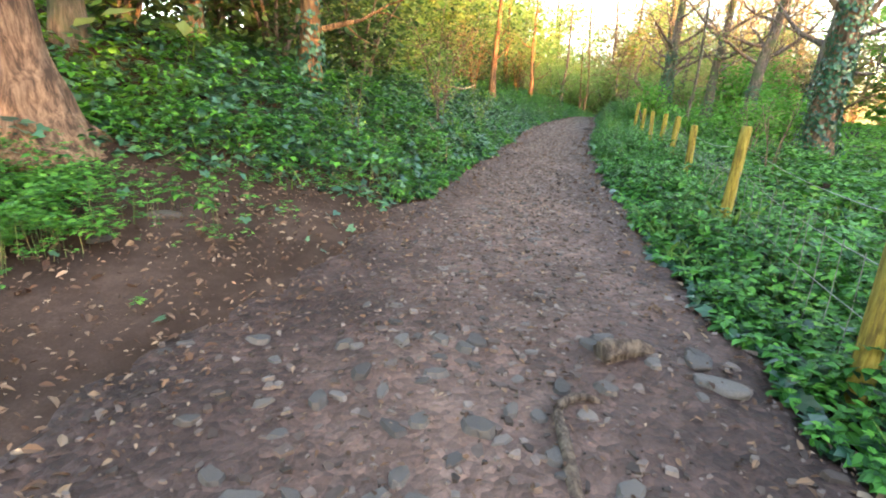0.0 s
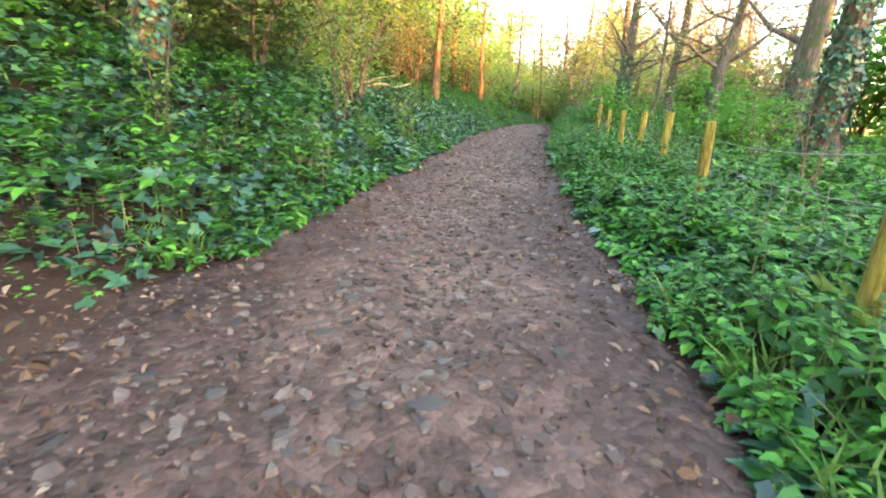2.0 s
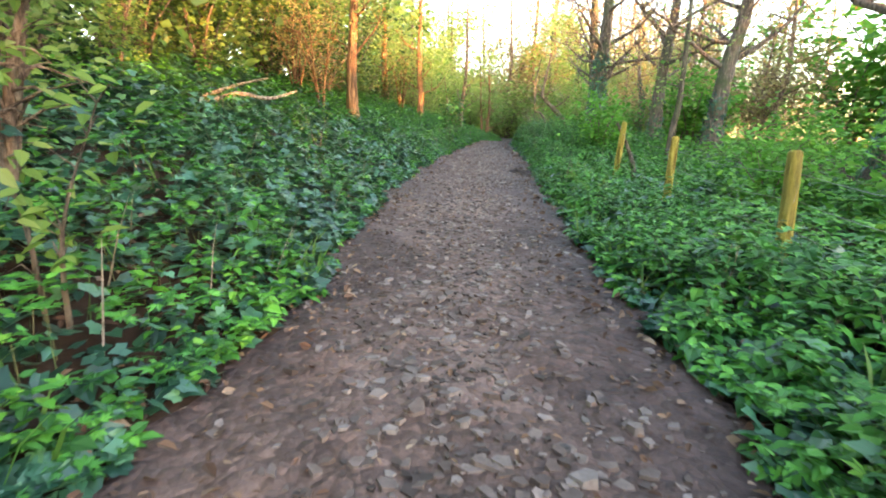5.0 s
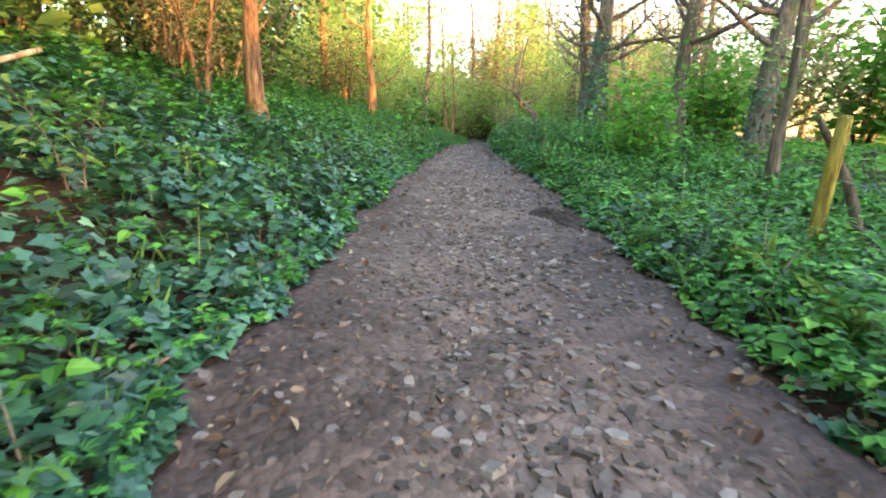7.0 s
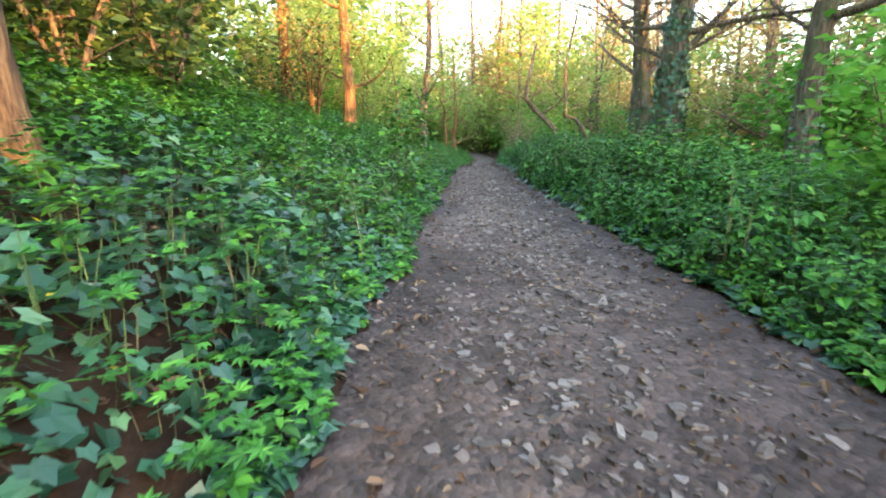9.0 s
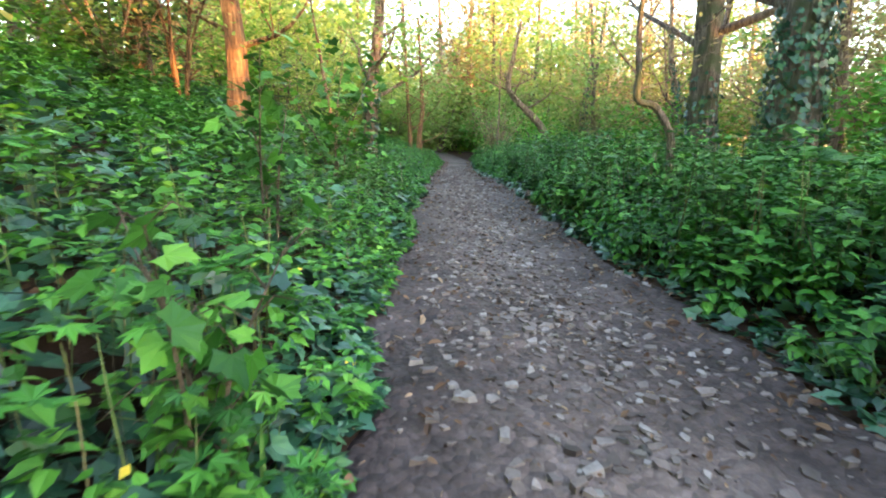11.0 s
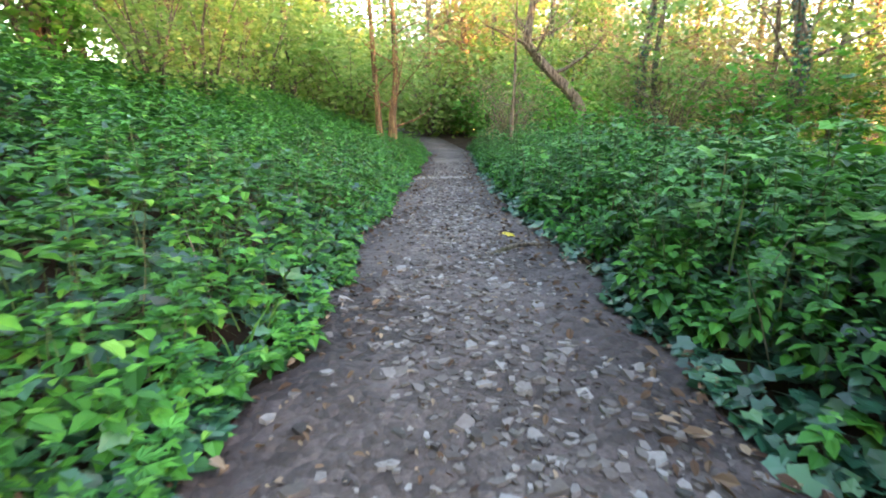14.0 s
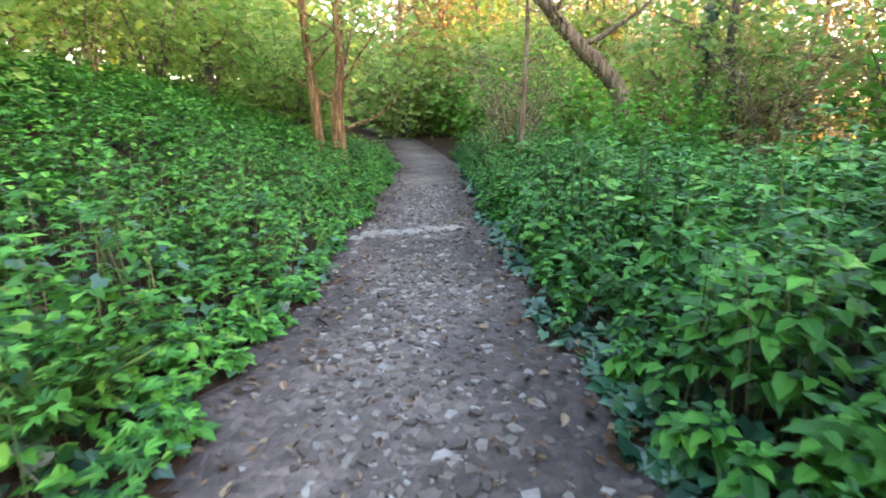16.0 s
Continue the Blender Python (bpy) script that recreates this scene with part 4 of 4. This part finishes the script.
# undergrowth closing the far end of the path
copies(bushes[4], beside(12, -1, 47, 74, 2.4, 5.5), 0.9, 1.5)
copies(models[1], [(11.5, 57), (13.0, 66), (23.5, 55), (24, 63), (26, 76), (28, 72), (10, 68)], 1.0, 1.35)
copies(bushes[2], beside(12, 1, 47, 74, 2.2, 5.5), 0.7, 1.2)
copies(bushes[2], [(7.6, 12.8), (9.6, 14.2), (6.4, 13.6), (11.2, 12.2), (9.0, 16.5), (12.5, 19.0), (8.5, 21.5)], 0.35, 0.6)
copies(bushes[2], beside(14, 1, 24, 70, 7, 15), 0.6, 1.2)
copies(bushes[3], beside(18, 1, 30, 75, 6, 20), 0.8, 1.5)
copies(bushes[2], [(16.7, 42.5), (17.9, 42.2)], 0.4, 0.5)
copies(bushes[3], [(15.6, 44.6), (18.6, 41.2), (20.4, 39.6), (16.4, 46.0)], 0.5, 0.8)
copies(bushes[2], [(12 + 3 * k, 82 + 3 * math.sin(k)) for k in range(9)], 1.6, 2.6)
copies(bushes[4], [(-24 + 3.6 * k, 68 + 3 * math.sin(k)) for k in range(10)], 1.6, 2.6)
copies(bushes[3], [(38 + 2.0 * k, 76 - 5 * k + 3 * math.sin(k)) for k in range(10)], 1.6, 2.6)
copies(bushes[4], [(19 + 2.6 * k, 62 + 4 * math.sin(2.1 * k)) for k in range(9)], 1.2, 1.9)
copies(bushes[4], [(12 + 3.6 * k, 90 + 4 * math.sin(1.7 * k)) for k in range(14)], 2.6, 3.3)
# pale budding trees far off beyond the clearing
rw = random.Random(77)
for k in (2, 3):
    copies(models[k], [(24 + 1.9 * i + rw.uniform(-1, 1), 76 - 1.2 * i + rw.uniform(-3, 3)) for i in range(10)], 1.1, 1.5)
copies(models[2], [(15 + 2.6 * i + rw.uniform(-1, 1), 70 + rw.uniform(-6, 6)) for i in range(13)], 1.5, 1.9)
copies(models[0], [(20 + 3 * i + rw.uniform(-1, 1), 84 - 1.0 * i + rw.uniform(-3, 3)) for i in range(6)], 1.2, 1.6)
copies(bushes[1], beside(7, -1, 43, 58, 3.6, 7.5), 0.8, 1.15)
copies(bushes[3], [(23.5, 47.5), (25.5, 50.5), (22.6, 51.5), (27.5, 47.0)], 1.2, 1.7)
copies(models[2], beside(8, 1, 30, 47, 9, 16), 0.7, 1.0)
copies(bushes[0], [(-8.3, 12.6), (-9.8, 13.4), (-7.0, 14.2)], 1.4, 1.7)
copies(bushes[1], [(3.0, 41.5), (4.2, 43.0)], 1.3, 1.5)
# unseen shrub belt behind the walker, added to keep low sun off the path
copies(bushes[5], [(27 + rw.uniform(-2, 2), y + rw.uniform(-0.6, 0.6)) for y in np.arange(-46, -13, 2.3)], 2.6, 3.1)
copies(bushes[5], [(27 + rw.uniform(-2, 2), y + rw.uniform(-0.6, 0.6)) for y in (-12.4, -3.2, -0.8, 8.6, 10.9, 13.2, 15.5)], 2.5, 2.8)
# lower stretches of the belt let sun patches reach the left bank
copies(bushes[5], [(27 + rw.uniform(-2, 2), y) for y in (-10.3, -8.0, -5.7, 1.4, 3.8, 6.2)], 2.0, 2.25)
# north end of the belt, light green where its edge shows
copies(bushes[2], [(28 + rw.uniform(-2, 2), y + rw.uniform(-0.6, 0.6)) for y in np.arange(17, 33, 2.3)], 2.6, 3.0)
# trees closing the place behind the walker
copies(models[0], [(x, -12 + rw.uniform(-3, 2)) for x in np.arange(-24, 16, 6.5)], 0.7, 1.0)

# ---- stones on the path ----
def stone_mesh(seed, flat):
    """A broken, flat-lying stone: the hull of a few scattered points."""
    r = random.Random(seed)
    bm = bmesh.new()
    for k in range(9):
        a = k * 0.698 + r.uniform(-0.3, 0.3)
        q = r.uniform(0.42, 0.62)
        for up, shrink in ((-0.4, 1.0), (r.uniform(0.25, 0.42), r.uniform(0.62, 0.9))):
            bm.verts.new((1.2 * q * shrink * math.cos(a), q * shrink * math.sin(a), up * flat))
    hull = bmesh.ops.convex_hull(bm, input=bm.verts)
    bmesh.ops.delete(bm, geom=list({v for v in hull["geom_interior"] + hull["geom_unused"] if isinstance(v, bmesh.types.BMVert)}), context='VERTS')
    bm.to_mesh(me := bpy.data.meshes.new("stone"))
    bm.free()
    me.materials.append(M_STONE)
    return me


def chips(name, label, n, ylo, yhi, size, seed, gain):
    rng = np.random.default_rng(seed)
    y = rng.uniform(ylo, yhi, n * 2)
    u = rng.random(n * 2)
    wl, wr = left_edge(y), right_edge(y)
    x = wl + (wr - wl) * u
    keep = rng.random(n * 2) < np.clip(gain(x, y, u), 0, 1)
    x, y = x[keep][:n], y[keep][:n]
    k = len(x)
    turn = (np.arange(5)[None] + rng.uniform(-0.4, 0.4, (k, 5))) * (math.pi * 0.4)
    s = size * np.clip(rng.lognormal(0, 0.5, k), 0.4, 2.1) * 0.5
    t = rng.uniform(0, 6.28, k)
    out = np.stack([np.cos(turn), np.sin(turn) * rng.uniform(0.45, 1.0, (k, 1))], -1) * rng.uniform(0.65, 1.2, (k, 5, 1))
    c, d = np.cos(t)[:, None], np.sin(t)[:, None]
    bx, by = out[:, :, 0] * c - out[:, :, 1] * d, out[:, :, 0] * d + out[:, :, 1] * c
    slope = rng.normal(0, 0.14, (k, 2))
    z0 = path_z(x, y)
    lo = np.stack([x[:, None] + bx * s[:, None] * 1.15, y[:, None] + by * s[:, None] * 1.15, (z0 - 0.02)[:, None] + 0 * bx], -1)
    hz = (z0 + 0.003 + s * rng.uniform(0.06, 0.3, k))[:, None] + (bx * slope[:, :1] + by * slope[:, 1:]) * s[:, None]
    hi = np.stack([x[:, None] + bx * s[:, None] * 0.9, y[:, None] + by * s[:, None] * 0.9, hz], -1)
    co = np.concatenate([lo, hi], 1)
    side = [q for i in range(5) for q in ((i, (i + 1) % 5, 5 + (i + 1) % 5), (i, 5 + (i + 1) % 5, 5 + i))] + [(5, 6, 7), (5, 7, 8), (5, 8, 9)]
    idx = np.array(side)[None] + (np.arange(k) * 10)[:, None, None]
    ob = new(name, raw_mesh(name, co.reshape(-1, 3), idx.reshape(-1, 3), M_CHIP))
    ob.parent = footpath
    return tagged(ob, label, "", kind="stuff")


def middle(x, y, u):
    return 0.08 + 0.85 * np.exp(-((u - 0.5) / 0.27) ** 2) + 0.35 * wob(x, y, 1.8, 3)


chips("stone_chips", "flat grey brown stone chips", 24000, -1.0, 44, 0.040, 201, lambda x, y, u: middle(x, y, u) * np.interp(y, [2, 6], [0.65, 1.0]))
chips("gravel", "small pale gravel", 4500, -1.0, 10, 0.02, 202, lambda x, y, u: 0.5 + 0.4 * wob(x, y, 2.2, 8))
cover("path_litter", "scattered brown dead leaves on the path", 1, OVAL, M_LITTER, 8000, -1, 42, -2.2, 0.0, 0.034, 0.004, 203, power=1.0)

shapes = [stone_mesh(i, 0.32 + 0.08 * (i % 4)) for i in range(9)]
rs = random.Random(9)
for i in range(280):
    y = rs.uniform(0.9, 2.4) if i < 70 else rs.uniform(2.4, 6) if i < 120 else rs.uniform(6, 42)
    u = min(0.97, max(0.03, rs.gauss(0.52, 0.2)))
    x = float(left_edge(y)) * (1 - u) + float(right_edge(y)) * u
    ob = part("stone", shapes[i % 9], footpath)
    s = rs.uniform(0.05, 0.1) * (1.25 if i < 70 else 0.9 if i < 120 else 0.6)
    ob.location = (x, y, float(path_z(x, y)) + 0.001)
    ob.rotation_euler = (rs.uniform(-0.15, 0.15), rs.uniform(-0.15, 0.15), rs.uniform(0, 6.3))
    ob.scale = (s, s * rs.uniform(0.6, 1.0), s)

# ---- small things beside and on the path ----
def on_ground(name, mesh, x, y, label, category, dz=0.0, group=""):
    ob = new(name, mesh)
    ob.location = (x, y, float(path_z(x, y)) + dz)
    return tagged(ob, label, category, group)


def stick(name, x, y, points, r, mat, label, category="stick", sides=8, rough=0.15, seed=1):
    q = bent(points, 5)
    n = len(q)
    v, f = tube(q, [r * (1 - 0.6 * i / (n - 1)) for i in range(n)], sides, rough, seed)
    return on_ground(name, mesh_from(name, v, f, mat, True), x, y, label, category)


stick("root", 0.49, 1.71, [(-0.03, -0.42, -0.03), (-0.02, -0.2, 0.015), (0.0, 0.02, 0.035), (0.12, 0.1, 0.04), (0.24, 0.12, -0.02)], 0.03, M_TWIG, "bent bare tree root breaking out of the path", "root")
def rock_mesh(seed):
    bm = bmesh.new()
    bmesh.ops.create_icosphere(bm, subdivisions=3, radius=0.5)
    for v in bm.verts:
        n1 = noise.noise(v.co * 2.2 + Vector((seed * 3.1, 0, 0)))
        n2 = noise.noise(v.co * 6.0 + Vector((0, seed * 1.7, 0)))
        v.co *= 1 + 0.35 * n1 + 0.09 * n2
        v.co.z = max(-0.2, min(v.co.z, 0.2 + 0.1 * n1)) * 0.9
        v.co.x *= 1.25
    bm.to_mesh(me := bpy.data.meshes.new("rock"))
    bm.free()
    me.materials.append(M_STONE)
    me.polygons.foreach_set("use_smooth", [True] * len(me.polygons))
    return me


stick("stump", 0.92, 2.2, [(-0.13, -0.03, 0.025), (-0.02, 0.0, 0.04), (0.08, 0.02, 0.04), (0.15, 0.03, 0.015)], 0.062, M_TWIG, "low mossy piece of rotten stump in the path", "stump", 14, 0.3)
for i, (x, y, s, rz, lab) in enumerate([(1.3, 2.2, 0.19, 1.0, "flat pale brown stone at the path edge"), (1.27, 1.97, 0.2, 2.4, "flat pale brown stone at the path edge"), (-2.3, 3.85, 0.2, 0.5, "flat pale stone in bare soil"), (-2.4, 3.2, 0.13, 1.2, "flat pale stone in bare soil"), (2.4, 16.9, 0.24, 0.7, "grey brown stone at the foot of the ivy bank"), (0.78, 4.1, 0.11, 0.2, "pale stone lying on the path")]):
    ob = on_ground("rock", rock_mesh(i), x, y, lab, "stone", 0.0, "loose rocks")
    ob.scale = (s, s * 0.7, s * 0.7)
    ob.rotation_euler = (0.05, 0.04, rz)

# pale stone bar across the path
bar = thing("stone_bar", (11.62, 40.5, float(path_z(11.62, 40.5))), "row of pale flat stones laid across the path", "stones")
slabs = [stone_mesh(40 + i, 0.3) for i in range(3)]
for me in slabs:
    me.materials[0] = M_SLAB
for i in range(6):
    ob = part("slab", slabs[i % 3], bar)
    x, y = -0.55 + 0.23 * i, 0.05 * math.sin(i * 2.0)
    ob.location = (x, y, float(path_z(11.62 + x, 40.5 + y)) - bar.location.z + 0.006)
    ob.scale = (0.27, 0.24, 0.07)
    ob.rotation_euler = (0, 0, i * 1.3)

# churned mud beside the path
mx, my = 5.12, 18.15
ang = np.linspace(0, 2 * math.pi, 72, endpoint=False)
rr = np.linspace(0, 1, 26)
A, Rr = np.meshgrid(ang, rr)
lobes = 1 + 0.22 * np.sin(A * 3 + 1) + 0.15 * np.sin(A * 5)
MX, MY = mx + Rr * lobes * 0.32 * np.cos(A), my + Rr * lobes * 0.5 * np.sin(A)
MZ = path_z(MX, MY) + 0.035 * (1 - Rr ** 2) + 0.04 * wob(MX, MY, 16, 2) * (1 - Rr) + 0.02 * wob(MX, MY, 43, 4) * (1 - Rr ** 4) - 0.02 * Rr ** 6
mud = grid_mesh("mud_patch", np.concatenate([MX, MX[:, :1]], 1), np.concatenate([MY, MY[:, :1]], 1), np.concatenate([MZ, MZ[:, :1]], 1), M_MUD)
tagged(new("mud_patch", mud), "dark churned mud at the path edge", "mud", kind="structure")

# propped old stakes by the last fence post
stick("stake", 6.16, 16.1, [(0.12, -0.05, -0.15), (0.0, 0.03, 0.45), (-0.2, 0.2, 0.98)], 0.05, M_BARK, "leaning dark wooden stake propped on a fence post", "stake", rough=0.1)
stick("dead_branch", -0.25, 8.3, [(0.1, -0.1, 0.02), (0.02, 0.0, 0.22), (-0.08, 0.1, 0.36), (-0.14, 0.14, 0.46)], 0.016, M_DEADWOOD, "pale dead branch poking from the ivy", "branch")
stick("fallen_branch", 0.1, 17.8, [(-0.7, 0, 0.25), (-0.2, 0.05, 0.42), (0.3, 0.02, 0.36), (0.75, 0.1, 0.5)], 0.045, M_DEADWOOD, "pale fallen branch lying on the ivy bank", "branch")
stick("fallen_branch", -0.15, 18.3, [(-0.6, 0, 0.3), (0.0, 0.05, 0.52), (0.5, -0.1, 0.62)], 0.035, M_DEADWOOD, "pale fallen branch lying on the ivy bank", "branch", seed=4)
stick("twig", 8.62, 30.05, [(-0.05, -0.1, 0.0), (0.0, 0.0, 0.08), (0.02, 0.06, 0.2)], 0.012, M_TWIG, "short broken twig at the path edge", "twig")
stick("stump", 8.95, 30.25, [(0.0, 0.0, -0.08), (0.01, 0.0, 0.05), (0.03, 0.0, 0.12)], 0.055, M_BARK, "low rotten stump at the path edge", "stump", 12, 0.25)
stick("twig", 7.25, 30.95, [(-0.12, 0.0, 0.012), (0.0, 0.01, 0.02), (0.12, -0.02, 0.012)], 0.010, M_TWIG, "short broken twig at the path edge", "twig")
stick("root", 9.75, 33.95, [(-0.25, -0.12, -0.02), (0.0, -0.02, 0.03), (0.25, 0.06, 0.02), (0.5, 0.0, -0.03)], 0.025, M_BARK, "low root crossing the path edge", "root", seed=7)
for i, (x, y, a) in enumerate([(10.04, 34.48, 0.4)]):
    ob = on_ground("fallen_leaf", leaf_cloud("fallen_leaf", MAPLE, np.zeros((1, 3)), np.array([[math.cos(a), math.sin(a), 0.1]]), np.array([[0.1, -0.1, 1.0]]), np.array([0.1]), M_YELLOW), x, y, "fallen bright yellow leaf on the path", "leaf", 0.018, "fallen yellow leaves")


def tuft(x, y, n, size, mat, label, seed, name="grass_tuft", group="grass tufts", spread=0.08, blade=None, up=(0.7, 1.8), piece=""):
    """A clump of upright blades; piece names the blades where each is a part of its own."""
    rng = np.random.default_rng(seed)
    t = rng.uniform(0, 6.28, n)
    r = spread * np.sqrt(rng.random(n))
    pos = np.stack([r * np.cos(t), r * np.sin(t), np.zeros(n) - 0.01], 1)
    ax = np.stack([np.cos(t), np.sin(t), rng.uniform(*up, n)], 1)
    no = np.stack([-np.cos(t), -np.sin(t), 0.6 + 0 * t], 1) + rng.normal(0, 0.15, (n, 3))
    s = size * rng.uniform(0.6, 1.2, n)
    at = (x, y, float(ground_z(x, y)))
    if piece:
        top = thing(name, at, label, "plant", group)
        for k in range(n):
            part(piece, leaf_cloud(piece, blade or BLADE, pos[k:k + 1], ax[k:k + 1], no[k:k + 1], s[k:k + 1], mat), top)
        return top
    ob = new(name, leaf_cloud(name, blade or BLADE, pos, ax, no, s, mat))
    ob.location = at
    return tagged(ob, label, "plant", group)


tuft(9.36, 37.4, 260, 0.34, M_GRASS, "dense dark green sedge tuft at the path edge", 301)
for i, (x, y) in enumerate([(2.65, 4.4), (3.0, 5.6), (5.25, 15.9), (5.05, 15.2), (5.9, 17.6)]):
    tuft(x, y, 26, 0.34, M_SPRING, "bright green clump of upright broad leaves", 310 + i, "leaf_clump", "leaf clumps", 0.08, LANCE, (1.0, 2.6), "blade")
for i, (x, y) in enumerate([(-1.7, 7.6), (-2.0, 8.3), (0.3, 9.4), (0.1, 10.2), (0.7, 16.2), (3.0, 24.3), (3.5, 24.6), (3.3, 25.0)]):
    tuft(x, y, 16, 0.26, M_SPRING, "upright pale green shoots among the ivy", 330 + i, "shoot_clump", "shoot clumps", 0.1, LANCE, (1.6, 3.5), "shoot")
tuft(8.72, 37.28, 40, 0.3, M_LITTER, "rust brown dead fern in the green bank", 350, "dead_fern", "ferns", 0.06, LANCE, (0.4, 1.5), "frond")
for i in range(5):
    x, y = 6.75 - 0.12 * (i % 2), 31.1 + 0.16 * i
    ob = tuft(x, y, 30, 0.03, M_FLOWER, "small white flower head on a green stalk", 360 + i, "flower_head", "white flowers", 0.04, CHIPPY, (0.1, 0.8))
    ob.location.z += 0.42
    part("stalk", mesh_from("stalk", *tube([(0, 0, -0.46), (0.01, 0, -0.2), (0, 0, 0)], [0.005, 0.004, 0.003], 5), M_HERB), ob)
